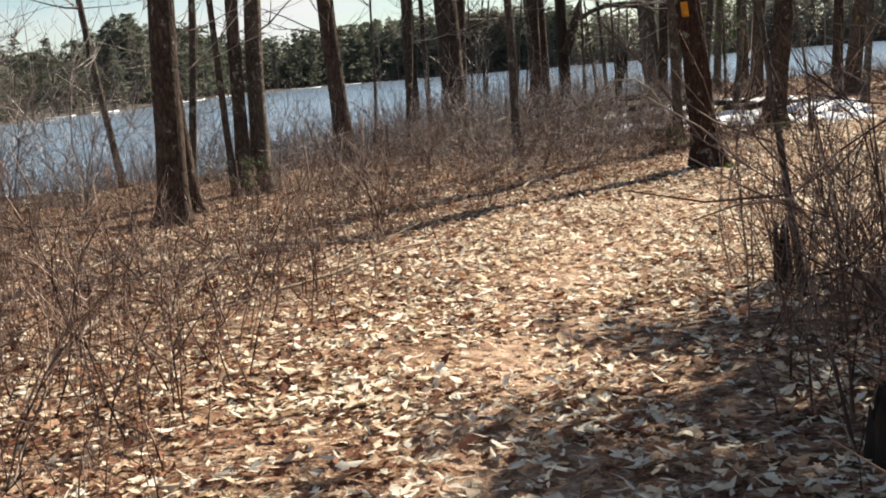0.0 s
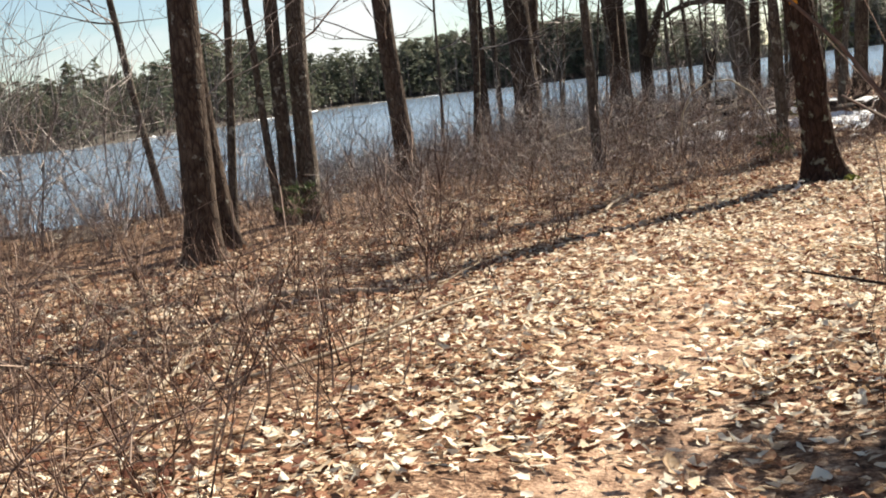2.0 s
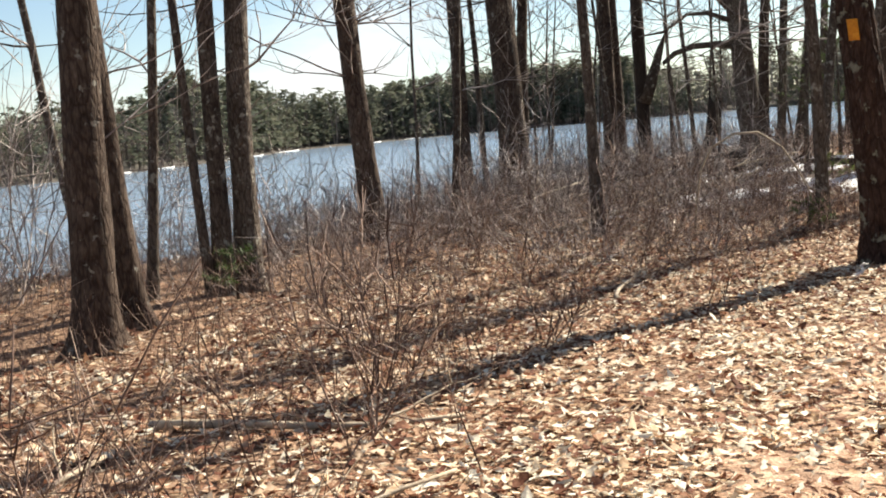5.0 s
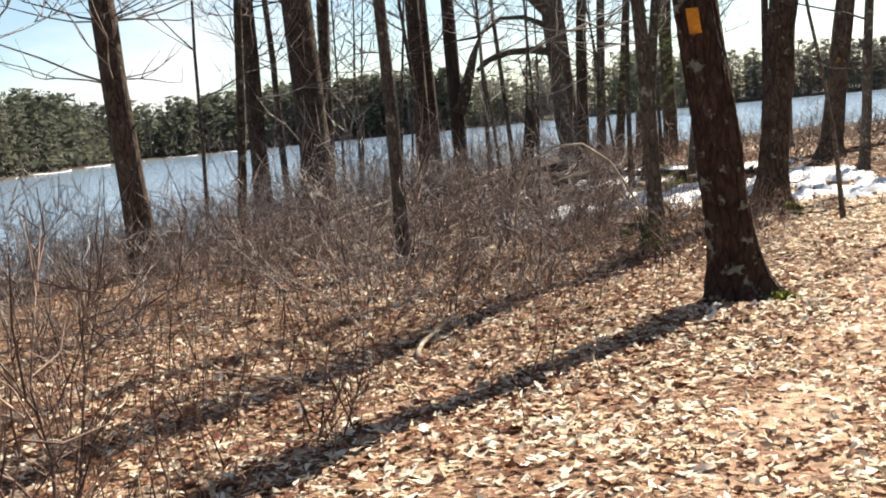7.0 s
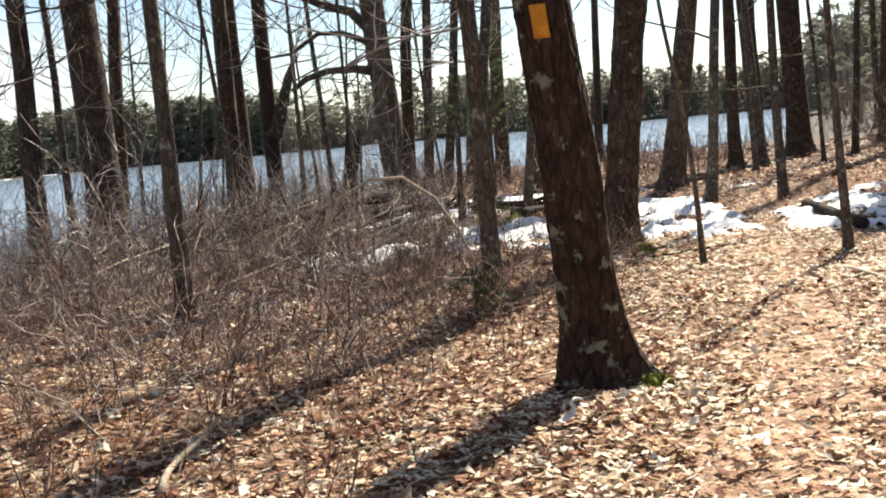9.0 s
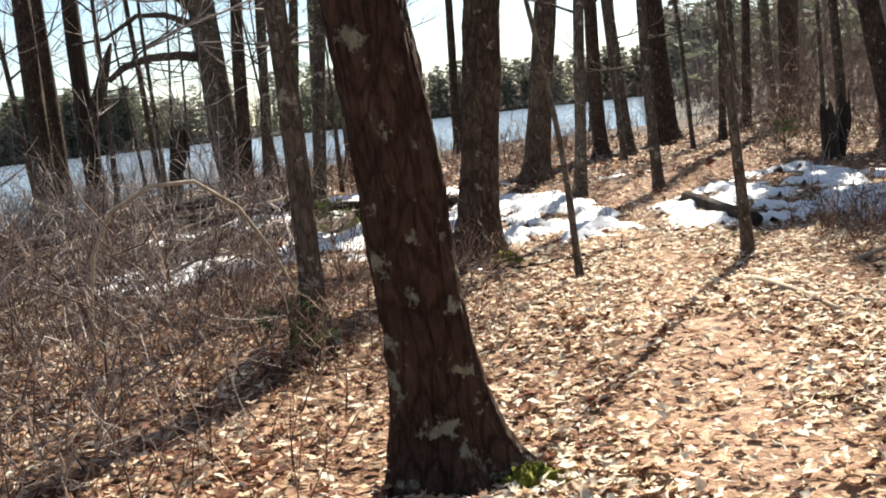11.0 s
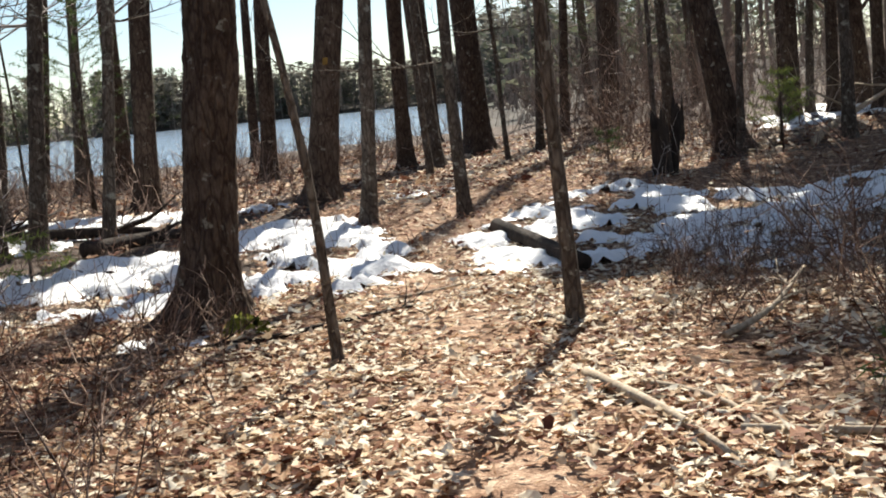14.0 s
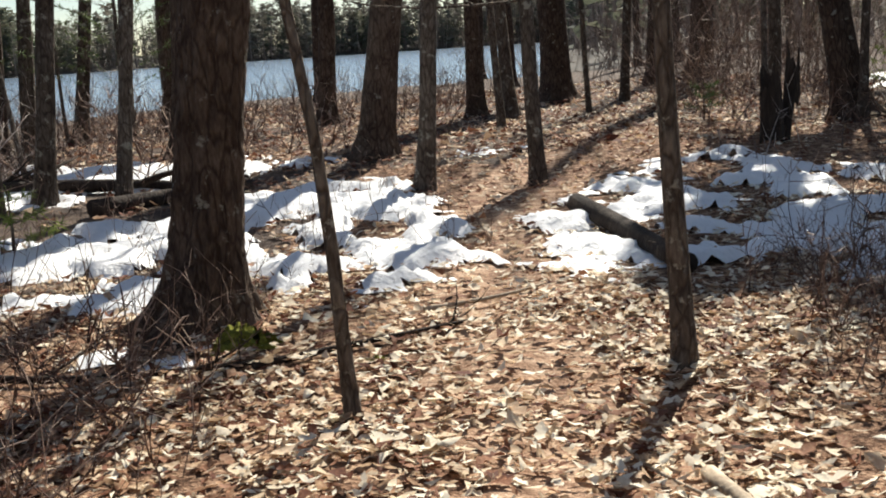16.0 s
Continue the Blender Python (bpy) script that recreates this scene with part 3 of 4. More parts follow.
tree(-3.80, 16.70, 0.11, -0.041, -0.018, GREY_BARK, "thin leaning stem of a three-stemmed tree on the bank")
tree(-3.56, 13.9, 0.36, 0.040, 0.022, BARK, "dark furrowed tree at the edge of the brush", low=1)
tree(-3.750, 14.919, 0.25, -0.054, -0.028, BARK, "dark tree leaning behind a thicker one", low=2)
marked, mk_pts, mk_rad = tree(7.068, 29.643, 0.37, 0.148, -0.031, BARK, "dark leaning tree with a small faded yellow blaze")
limbed, lb_pts, lb_rad = tree(2.371, 34.133, 0.56, -0.061, 0.001, GREY_BARK, "old tree with heavy crooked limbs reaching over the bank", low=2)
crotched, cr_pts, cr_rad = tree(-0.30, 35.02, 0.36, -0.002, 0.0, ROTTEN_WOOD, "dark forked tree with a broken side trunk", low=2)
tree(5.225, 21.1, 0.055, -0.09, 0.01, GREY_BARK, "thin curved sapling beside the trail", tall=5.5, curve=0.03, first=0.55)
tree(6.72, 21.1, 0.092, -0.035, -0.005, GREY_BARK, "slim dark sapling beside the trail", tall=6.5, curve=0.012, first=0.5)
tree(3.657, 7.423, 0.05, -0.12, 0.012, GREY_BARK, "thin dark sapling rising from a thicket", tall=4.5, low=0, first=0.45)


def heavy_limb(root, pts, radii, name, label):
    b = Build()
    b.tube(pts, radii, 8, 0.1, 0, random.Random(3))
    part(name, b.mesh(name), GREY_BARK, root, label)


lx0 = lambda h: Vector((-0.061 * h, 0, h))
heavy_limb(limbed, [lx0(2.85), (-0.75, -0.1, 2.95), (-1.3, -0.1, 2.95), (-1.75, -0.15, 2.82), (-2.05, -0.15, 2.6)], [0.12, 0.085, 0.075, 0.07, 0.05], "limb", "broken horizontal limb")
heavy_limb(limbed, [lx0(3.6), (-0.7, 0.1, 4.15), (-1.3, 0.15, 4.35), (-2.1, 0.2, 4.75), (-2.9, 0.2, 5.3), (-3.8, 0.2, 5.6)], [0.13, 0.1, 0.08, 0.065, 0.05, 0.02], "limb", "heavy limb curving upward")
heavy_limb(limbed, [lx0(3.4), (-0.9, -0.2, 3.7), (-1.4, -0.25, 3.72), (-2.0, -0.3, 3.35), (-2.6, -0.3, 3.3)], [0.08, 0.055, 0.045, 0.035, 0.015], "limb", "thin drooping limb")
heavy_limb(crotched, [(0.02, -0.02, 1.7), (0.2, -0.05, 2.1), (0.35, -0.05, 2.5), (0.5, -0.08, 2.95), (0.66, -0.08, 3.35)], [0.2, 0.17, 0.13, 0.1, 0.03], "broken_trunk", "snapped side trunk")


def painted_blaze(root, pts, radii, z0, z1, toward, half, mat, label):
    """A strip of paint that follows the trunk's round face."""
    zs = [p.z for p in pts]
    verts, faces, cols = [], [], 7
    for i in range(9):
        z = z0 + (z1 - z0) * i / 8
        c = Vector([np.interp(z, zs, [p[k] for p in pts]) for k in range(2)] + [z])
        r = float(np.interp(z, zs, radii)) * 1.10 + 0.006
        for j in range(cols):
            a = toward + half * (2 * j / (cols - 1) - 1)
            verts.append((c.x + r * math.sin(a), c.y + r * math.cos(a), z))
    for i in range(8):
        for j in range(cols - 1):
            k = i * cols + j
            faces.append((k, k + 1, k + cols + 1, k + cols))
    me = bpy.data.meshes.new("blaze")
    me.from_pydata(verts, [], faces)
    ob = part("blaze", me, mat, root, label)
    thick = ob.modifiers.new("thickness", "SOLIDIFY")
    thick.thickness, thick.offset = 0.01, -1


painted_blaze(blazed, bl_pts, bl_rad, 2.20, 2.40, math.pi + 0.32, 0.26, PAINT, "orange painted trail blaze")
painted_blaze(marked, mk_pts, mk_rad, 1.82, 1.91, math.pi + 0.35, 0.16, FADED, "faded yellow trail blaze")


def moss_cushion(x, y, wide, tall, seed):
    rng = np.random.default_rng(seed)
    n, m = 16, 26
    verts, faces = [], []
    for i in range(n):
        for j in range(m):
            a, t = 2 * math.pi * j / m, i / (n - 1)
            r = wide * math.sin(t * math.pi / 2 + 0.02) * (0.8 + 0.3 * math.sin(3 * a + seed)) * (0.75 + 0.5 * rng.random())
            verts.append((r * math.cos(a), r * math.sin(a) * 0.7, tall * math.cos(t * math.pi / 2) * (0.7 + 0.7 * rng.random()) - 0.03))
    for i in range(n - 1):
        for j in range(m):
            k = (j + 1) % m
            faces.append((i * m + j, (i + 1) * m + j, (i + 1) * m + k, i * m + k))
    ob = part("moss_cushion", quick_mesh("moss_cushion", verts, faces), MOSS)
    ob.location = (x, y, float(height(x, y)))
    tagged(ob, "bright green moss cushion at the foot of a tree", "moss", "moss cushions")


for mx, my, mw, mt, ms in ((3.6, 16.4, 0.13, 0.10, 1), (3.72, 16.42, 0.1, 0.05, 2), (4.88, 22.36, 0.16, 0.13, 3), (5.02, 22.42, 0.08, 0.06, 4), (5.48, 21.86, 0.09, 0.04, 5)):
    moss_cushion(mx, my, mw, mt, ms)

# ---- logs, stumps and fallen branches ----


def fallen(name, a, b, r, mat, label, category="branch", bend=0.06, lift=0.0, sides=7, forks=0, taper=0.5):
    """A stick or log that lies on the ground from a to b."""
    rng = random.Random(int(a[0] * 71 + b[1] * 37))
    a, b = Vector(a), Vector(b)
    side = Vector((b.y - a.y, a.x - b.x)).normalized()
    long = (b - a).length
    n = 8
    pts = []
    s1, s2 = rng.uniform(-1, 1), rng.uniform(-1, 1)
    for i in range(n):
        t = i / (n - 1)
        p = a + (b - a) * t + side * long * bend * (s1 * math.sin(t * math.pi) + 0.5 * s2 * math.sin(2 * t * math.pi))
        pts.append(Vector((p.x, p.y, float(height(p.x, p.y)) + r * (0.75 - taper * 0.3 * t) + 0.012 + lift * t)))
    origin = pts[0].copy()
    pts = [p - origin for p in pts]
    bd = Build()
    bd.tube(pts, [r * (1 - taper * i / (n - 1)) for i in range(n)], sides, 0.15, 0, rng)
    root = part(name, bd.mesh(name), mat)
    root.location = origin
    tagged(root, label, category, "fallen wood")
    for k in range(forks):
        at = rng.randint(2, n - 2)
        tw = Build()
        s = 1 if k % 2 else -1
        d = (b - a).normalized()
        grow(tw, rng, pts[at], (d.x + s * side.x * 0.9, d.y + s * side.y * 0.9, rng.uniform(0.05, 0.35)), long * rng.uniform(0.2, 0.35), r * 0.45, 1, 4, 0.0)
        part("side_twig", tw.mesh("side_twig"), mat, root)


fallen("fallen_log", (7.86, 25.3), (7.66, 22.95), 0.088, ROTTEN_WOOD, "dark rotten log lying across the snow", "log", 0.015, 0, 14, taper=0.2)
fallen("fallen_log", (4.0, 27.3), (5.5, 28.2), 0.09, ROTTEN_WOOD, "dark mossy log lying behind the snow", "log", 0.05, 0, 10, 2)
fallen("fallen_log", (14.2, 28.9), (19.5, 33.5), 0.06, DEAD_WOOD, "long fallen trunk propped on the brush", "log", 0.03, 0.6, 10, 3)
fallen("fallen_log", (1.2, 29.6), (4.8, 28.6), 0.11, ROTTEN_WOOD, "dark log half hidden in the brush", "log", 0.05, 0, 10, 2)
fallen("fallen_log", (-0.9, 27.2), (2.4, 29.3), 0.10, ROTTEN_WOOD, "mossy trunk lying among the brush", "log", 0.04, 0.35, 10, 3)
fallen("fallen_branch", (6.22, 19.92), (6.1, 18.4), 0.03, DEAD_WOOD, "peeled pale branch lying on the leaves", bend=0.05, taper=0.35)
fallen("fallen_branch", (6.36, 19.56), (6.4, 18.3), 0.02, DEAD_WOOD, "thin pale branch lying on the leaves", bend=0.08)
fallen("fallen_branch", (6.3, 18.66), (7.2, 17.95), 0.024, DEAD_WOOD, "pale branch lying across the leaves", bend=0.05, forks=1)
fallen("fallen_branch", (6.1, 20.4), (6.2, 19.5), 0.010, DEAD_WOOD, "short bleached stick on the leaves")
fallen("fallen_branch", (7.2, 20.2), (8.3, 21.0), 0.022, DEAD_WOOD, "grey branch caught in the twigs", forks=2, lift=0.12)
fallen("fallen_branch", (-1.4, 10.85), (0.42, 11.1), 0.030, DEAD_WOOD, "weathered grey branch lying in the shadow", bend=0.05, forks=1)
fallen("fallen_branch", (0.86, 15.2), (1.02, 16.15), 0.022, DEAD_WOOD, "pale barkless stick in the brush", lift=0.1)
fallen("fallen_branch", (-0.8, 15.6), (0.8, 14.5), 0.016, DEAD_WOOD, "thin crooked branch on the leaves", bend=0.08, forks=1)
fallen("fallen_branch", (-0.5, 8.0), (0.8, 9.4), 0.016, DEAD_WOOD, "weathered branch among the twigs", bend=0.14, forks=3, lift=0.15)
fallen("fallen_branch", (-2.0, 9.2), (-0.1, 8.0), 0.014, DEAD_WOOD, "thin pale branch among the twigs", forks=2, lift=0.2)
fallen("fallen_branch", (-0.82, 7.58), (-1.12, 9.9), 0.022, DEAD_WOOD, "long weathered branch among the twigs", bend=0.05, forks=3, lift=0.12)
fallen("fallen_branch", (-2.2, 8.75), (-0.8, 7.55), 0.013, ROTTEN_WOOD, "dark bent stick over the litter", bend=0.05, forks=1, lift=0.1)
fallen("fallen_branch", (-2.6, 9.75), (-2.5, 11.5), 0.014, DEAD_WOOD, "thin pale stick under the twigs", bend=0.06, forks=1, lift=0.1)
fallen("fallen_branch", (-2.5, 10.5), (-4.4, 12.4), 0.013, DEAD_WOOD, "thin pale stick under the twigs", bend=0.07, forks=2, lift=0.15)
fallen("fallen_branch", (-1.0, 6.3), (0.1, 7.4), 0.011, TWIG, "brown forked branch on the leaves", bend=0.14, forks=2, lift=0.15)
fallen("fallen_branch", (4.9, 22.0), (6.1, 22.25), 0.020, ROTTEN_WOOD, "dark branch beside the foot of a tree", forks=1)
fallen("fallen_branch", (3.2, 22.6), (4.9, 22.05), 0.026, ROTTEN_WOOD, "dark branch lying in the shade", forks=2)
fallen("fallen_branch", (5.9, 22.6), (6.7, 22.9), 0.016, DEAD_WOOD, "short brown branch beside the trail")
fallen("fallen_branch", (3.4, 17.9), (5.0, 19.7), 0.010, TWIG, "thin stick lying on the leaves")
for k, (bx, by, ex, ey) in enumerate(((0.3, 24.8, 3.0, 26.4), (-1.8, 25.6, 1.0, 27.6), (2.4, 25.2, 0.2, 28.2), (-3.6, 24.2, -1.2, 26.6), (1.0, 23.4, 2.8, 24.2), (3.0, 25.4, 1.8, 30.0), (-0.6, 20.8, 1.6, 22.6), (1.9, 21.2, -0.2, 22.8), (-2.4, 21.0, -0.4, 23.6), (0.8, 22.2, 2.9, 23.8), (-1.5, 23.0, 0.9, 24.6))):
    fallen("fallen_branch", (bx, by), (ex, ey), 0.028, GREY_TWIG if k % 2 else DEAD_WOOD, "bleached dead branch arching over the brush", bend=0.12, forks=3, lift=0.5)


def broken_stump(x, y, dia, tall, lean, label):
    rng = random.Random(int(x * 10))
    b = Build()
    n = 14
    rings = [0, 0.1, 0.25, 0.5, 0.75, 1.0]
    b.v, b.f = [], []
    jag = [rng.uniform(0.55, 1.25) for _ in range(n)]
    for q in rings:
        for s in range(n):
            a = 2 * math.pi * s / n
            r = dia / 2 * (1 + 0.5 * math.exp(-q * tall * 5) * (0.6 + 0.4 * math.cos(4 * a)))
            b.v.append(Vector((lean * q * tall + r * math.cos(a), r * math.sin(a), tall * q * (jag[s] if q > 0.6 else 1))))
    for s in range(n):
        a = 2 * math.pi * s / n
        b.v.append(Vector((lean * tall * 0.7 + dia * 0.3 * math.cos(a), dia * 0.3 * math.sin(a), tall * 0.6)))
    for i in range(len(rings)):
        for s in range(n):
            k = (s + 1) % n
            b.f.append((i * n + s, i * n + k, (i + 1) * n + k, (i + 1) * n + s))
    b.f.append(tuple(len(rings) * n + s for s in range(n)))
    ob = part("tree_stump", b.mesh("tree_stump"), ROTTEN_WOOD, smooth=False)
    ob.location = (x, y, float(height(x, y)) - 0.04)
    tagged(ob, label, "stump")


broken_stump(11.28, 28.1, 0.24, 0.78, -0.02, "splintered dark stump standing at the snow's edge")
broken_stump(11.5, 28.25, 0.13, 0.95, 0.16, "jagged broken trunk beside a dark stump")
tree(11.36, 28.4, 0.075, -0.01, 0.0, GREY_BARK, "thin dark stem rising behind broken stumps", tall=6.0, first=0.4)
broken_stump(3.56, 7.75, 0.1, 0.4, -0.03, "dark rotten stub inside the thicket")
broken_stump(3.62, 4.3, 0.13, 0.28, 0.05, "low dark stub at the trail's edge")
broken_stump(1.25, 32.6, 0.24, 1.6, 0.18, "leaning snapped trunk on the bank")

root_build = Build()
root_build.tube([(0, 0, -0.02), (0.07, 0.03, 0.03), (0.12, 0.06, 0.06), (0.15, 0.09, 0.11), (0.13, 0.10, 0.16), (0.17, 0.12, 0.185), (0.21, 0.13, 0.17)], [0.03, 0.034, 0.03, 0.018, 0.014, 0.018, 0.008], 8, 0.2, 0, random.Random(5))
pale_root = part("pale_root", root_build.mesh("pale_root"), PALE)
pale_root.scale = (0.85, 0.85, 0.62)
pale_root.location = (2.88, 15.7, float(height(2.88, 15.7)) + 0.01)
tagged(pale_root, "pale curled bleached root in the tree's shadow", "root")

arch = Build()
arch.tube([(-0.12, 0.05, -0.03), (-0.06, 0.02, 0.45), (0, 0, 0.78), (0.15, 0, 1.05), (0.43, 0.02, 1.2), (0.73, 0.02, 1.2), (1.01, 0, 0.99), (1.2, 0, 0.67), (1.37, 0, 0.27), (1.46, 0, -0.02)], [0.017, 0.016, 0.016, 0.015, 0.015, 0.014, 0.013, 0.012, 0.01, 0.008], 7, 0.1, 0, random.Random(9))
arched = part("arched_branch", arch.mesh("arched_branch"), DEAD_WOOD)
arched.location = (1.51, 20.0, float(height(1.51, 20.0)))
tagged(arched, "bleached dead branch arching like a hoop over the brush", "branch", "fallen wood")

# ---- snow ----


def poly_distance(x, y, poly):
    best, inside = np.full(x.shape, 1e9), np.zeros(x.shape, bool)
    poly = np.array(poly, float)
    for (ax, ay), (bx, by) in zip(poly, np.roll(poly, -1, axis=0)):
        ex, ey = bx - ax, by - ay
        u = np.clip(((x - ax) * ex + (y - ay) * ey) / (ex * ex + ey * ey), 0, 1)
        best = np.minimum(best, np.hypot(x - ax - u * ex, y - ay - u * ey))
        cross = (ay > y) != (by > y)
        inside ^= cross & (x < ex * (y - ay) / (ey if ey else 1e-9) + ax)
    return np.where(inside, best, -best)


SNOW_AREAS = []


def snow(poly, thick, seed, label, ragged=0.9, grain=1.5, cut=0.0, cell=0.05, holes=0.36):
    """A melting snow patch: lumpy, with holes and an uneven rim."""
    SNOW_AREAS.append((poly, seed, ragged, grain, cut, holes))
    px, py = [p[0] for p in poly], [p[1] for p in poly]
    gx, gy = np.meshgrid(np.arange(min(px) - 0.6, max(px) + 0.6, cell), np.arange(min(py) - 0.6, max(py) + 0.6, cell))
    d = poly_distance(gx, gy, poly) + ragged * 2 * (layered(gx * grain, gy * grain, seed) - 0.5) - cut
    lumps = 0.55 * lattice(gx * 2.6, gy * 2.6, seed + 9) + 0.4 * lattice(gx * 5.5, gy * 5.5, seed) + 0.32 * lattice(gx * 11, gy * 11, seed) - 0.1
    d = np.minimum(d, 1.6 * (layered(gx * 2.4, gy * 2.4, seed + 5) - holes))
    h = thick * step(-0.03, 0.3, d) * (0.35 + 1.1 * lumps) - 0.02
    z = height(gx, gy) + 0.02 + h
    keep = d > -0.05
    idx = np.arange(gx.size).reshape(gx.shape)
    ok = keep[:-1, :-1] & keep[1:, :-1] & keep[1:, 1:] & keep[:-1, 1:]
    faces = np.stack([idx[:-1, :-1][ok], idx[:-1, 1:][ok], idx[1:, 1:][ok], idx[1:, :-1][ok]], -1)
    used = np.unique(faces)
    remap = np.full(gx.size, -1)
    remap[used] = np.arange(len(used))
    verts = np.stack([gx.ravel()[used], gy.ravel()[used], z.ravel()[used]], -1)
    ob = part("snow_patch", quick_mesh("snow_patch", verts, remap[faces]), SNOW)
    tagged(ob, label, "snow", "melting snow patches")


snow([(2.8, 24.2), (4.0, 23.85), (4.6, 23.45), (5.1, 23.65), (5.7, 23.2), (6.15, 23.25), (6.6, 23.8), (6.98, 25.2), (6.98, 26.9), (6.6, 28.6), (5.5, 27.4), (4.7, 26.6), (4.0, 26.8), (2.9, 26.1)], 0.1, 11, "melting lumpy snow bank beside the trail", 0.5, 2.2, holes=0.435)
snow([(6.98, 23.8), (6.78, 22.95), (7.15, 22.55), (7.5, 23.0), (8.2, 22.5), (8.9, 21.8), (9.4, 21.6), (13, 21.5), (15, 23.4), (13, 26), (11.7, 25.8), (10.9, 26.8), (10.6, 28.0), (9.5, 27.5), (8.4, 26.6), (7.5, 25.5)], 0.09, 23, "wide melting snow patch pierced by twigs", 0.5, 2.0, 0.05, holes=0.46)
snow([(1.2, 27.6), (5.0, 28.4), (6.6, 30.0), (5.6, 32.2), (3.0, 32.0)], 0.07, 31, "thin broken snow among the trees", 1.3, 1.6, 0.25)
snow([(0.6, 23.2), (2.3, 23.2), (3.4, 24.0), (2.8, 25.6), (0.8, 25.0)], 0.08, 41, "thin snow patch in the brush", 1.1, 1.5, 0.3)
snow([(-0.25, 22.15), (0.4, 22.15), (0.4, 22.5), (-0.2, 22.5)], 0.14, 43, "small snow remnant in the brush", 0.1, 2)
snow([(4.3, 22.15), (4.75, 22.2), (4.7, 22.45), (4.3, 22.4)], 0.09, 47, "small snow remnant at the foot of a tree", 0.12, 3)
snow([(4.02, 22.5), (4.25, 22.5), (4.25, 22.75), (4.05, 22.75)], 0.12, 53, "little snow lump at the foot of a tree", 0.08, 3)
snow([(7.9, 29.2), (8.8, 29.2), (8.9, 29.9), (8.1, 30.0)], 0.06, 59, "thin snow remnant on the trail", 0.7, 2, 0.2)
snow([(15, 31), (24, 36), (26, 42), (18, 37)], 0.1, 61, "distant snow under the trees", 1.2, 0.8, 0.35, 0.12)


def on_snow(x, y):
    hit = np.zeros(np.shape(x), bool)
    for poly, seed, ragged, grain, cut, holes in SNOW_AREAS:
        hit |= (poly_distance(x, y, poly) + ragged * 2 * (layered(x * grain, y * grain, seed) - 0.5) - cut > 0.0) & (layered(x * 2.4, y * 2.4, seed + 5) > holes)
    return hit


# ---- undergrowth ----
dice = np.random.default_rng(7)


def scatter(n, x0, x1, y0, y1, density):
    got = np.zeros((0, 2))
    while len(got) < n:
        p = np.stack([dice.uniform(x0, x1, 20000), dice.uniform(y0, y1, 20000)], -1)
        got = np.concatenate([got, p[dice.random(20000) < density(p[:, 0], p[:, 1])]])
    return got[:n]


def stems(xy, low, high, radius, side=5, lean=0.35, crook=0.16, side_long=0.4):
    """Sticks for many upright twigs with side shoots."""
    n = len(xy)
    p = np.column_stack([xy, height(xy[:, 0], xy[:, 1]) - 0.02])
    tall = dice.uniform(low, high, n) * (0.6 + 0.8 * dice.random(n))
    way = np.column_stack([dice.normal(0, lean, (n, 2)), np.ones(n)])
    way /= np.linalg.norm(way, axis=1, keepdims=True)
    r = radius * (0.6 + 0.8 * dice.random(n)) * (0.5 + 0.5 * tall / high)
    out, knots, steps = [], [], 4
    for i in range(steps):
        way = way + dice.normal(0, crook, (n, 3))
        way /= np.linalg.norm(way, axis=1, keepdims=True)
        q = p + way * (tall / steps)[:, None]
        out.append((p, q, r * (1 - 0.22 * i), r * (1 - 0.22 * (i + 1))))
        knots.append((p, q, way))
        p = q
    for _ in range(side):
        i = dice.integers(1, steps, n)
        u = dice.random((n, 1))
        a = np.choose(i[:, None], [k[0] for k in knots]) * (1 - u) + np.choose(i[:, None], [k[1] for k in knots]) * u
        w = np.choose(i[:, None], [k[2] for k in knots]) + dice.normal(0, 0.75, (n, 3))
        w /= np.linalg.norm(w, axis=1, keepdims=True)
        span = (tall * side_long * dice.uniform(0.4, 1.1, n))[:, None]
        m = a + w * span * 0.5
        w2 = w + dice.normal(0, 0.35, (n, 3)) + [0, 0, 0.2]
        w2 /= np.linalg.norm(w2, axis=1, keepdims=True)
        out.append((a, m, r * 0.55, r * 0.42))
        out.append((m, m + w2 * span * 0.5, r * 0.42, r * 0.25))
    return [np.concatenate([o[k] for o in out]) for k in range(4)]


def thicket(name, xy, low, high, radius, mat, label, **more):
    sticks = stems(xy, low, high, radius, **more)
    over = (np.abs(aside(sticks[1][:, 0], sticks[1][:, 1])) < 0.7) & (sticks[1][:, 1] < 24)
    owner = np.tile(np.arange(len(xy)), len(over) // len(xy))
    clear_path = ~np.isin(owner, owner[over])
    ob = part(name, quick_mesh(name, *prisms(*[a[clear_path] for a in sticks])), mat)
    return tagged(ob, label, "undergrowth", kind="stuff")


def left_of_trail(x, y):
    a, d = aside(x, y), shore_distance(x, y)
    return step(-1.0, -2.6, a) * (d > 0.3) * (0.35 + 0.9 * lattice(x * 0.7, y * 0.7, 5)) * np.where(on_snow(x, y), 0.12, 1)


def bank(x, y):
    d = shore_distance(x, y)
    return np.exp(-((d - 6.0) / 4.0) ** 2) * (d > -0.4) * (0.25 + lattice(x * 0.35, y * 0.35, 8)) * (aside(x, y) < -2.5)


def right_thicket(x, y):
    return step(np.where(y < 10, 0.85, 1.1), np.where(y < 10, 1.5, 2.0), aside(x, y)) * (0.3 + lattice(x * 0.9, y * 0.9, 2))


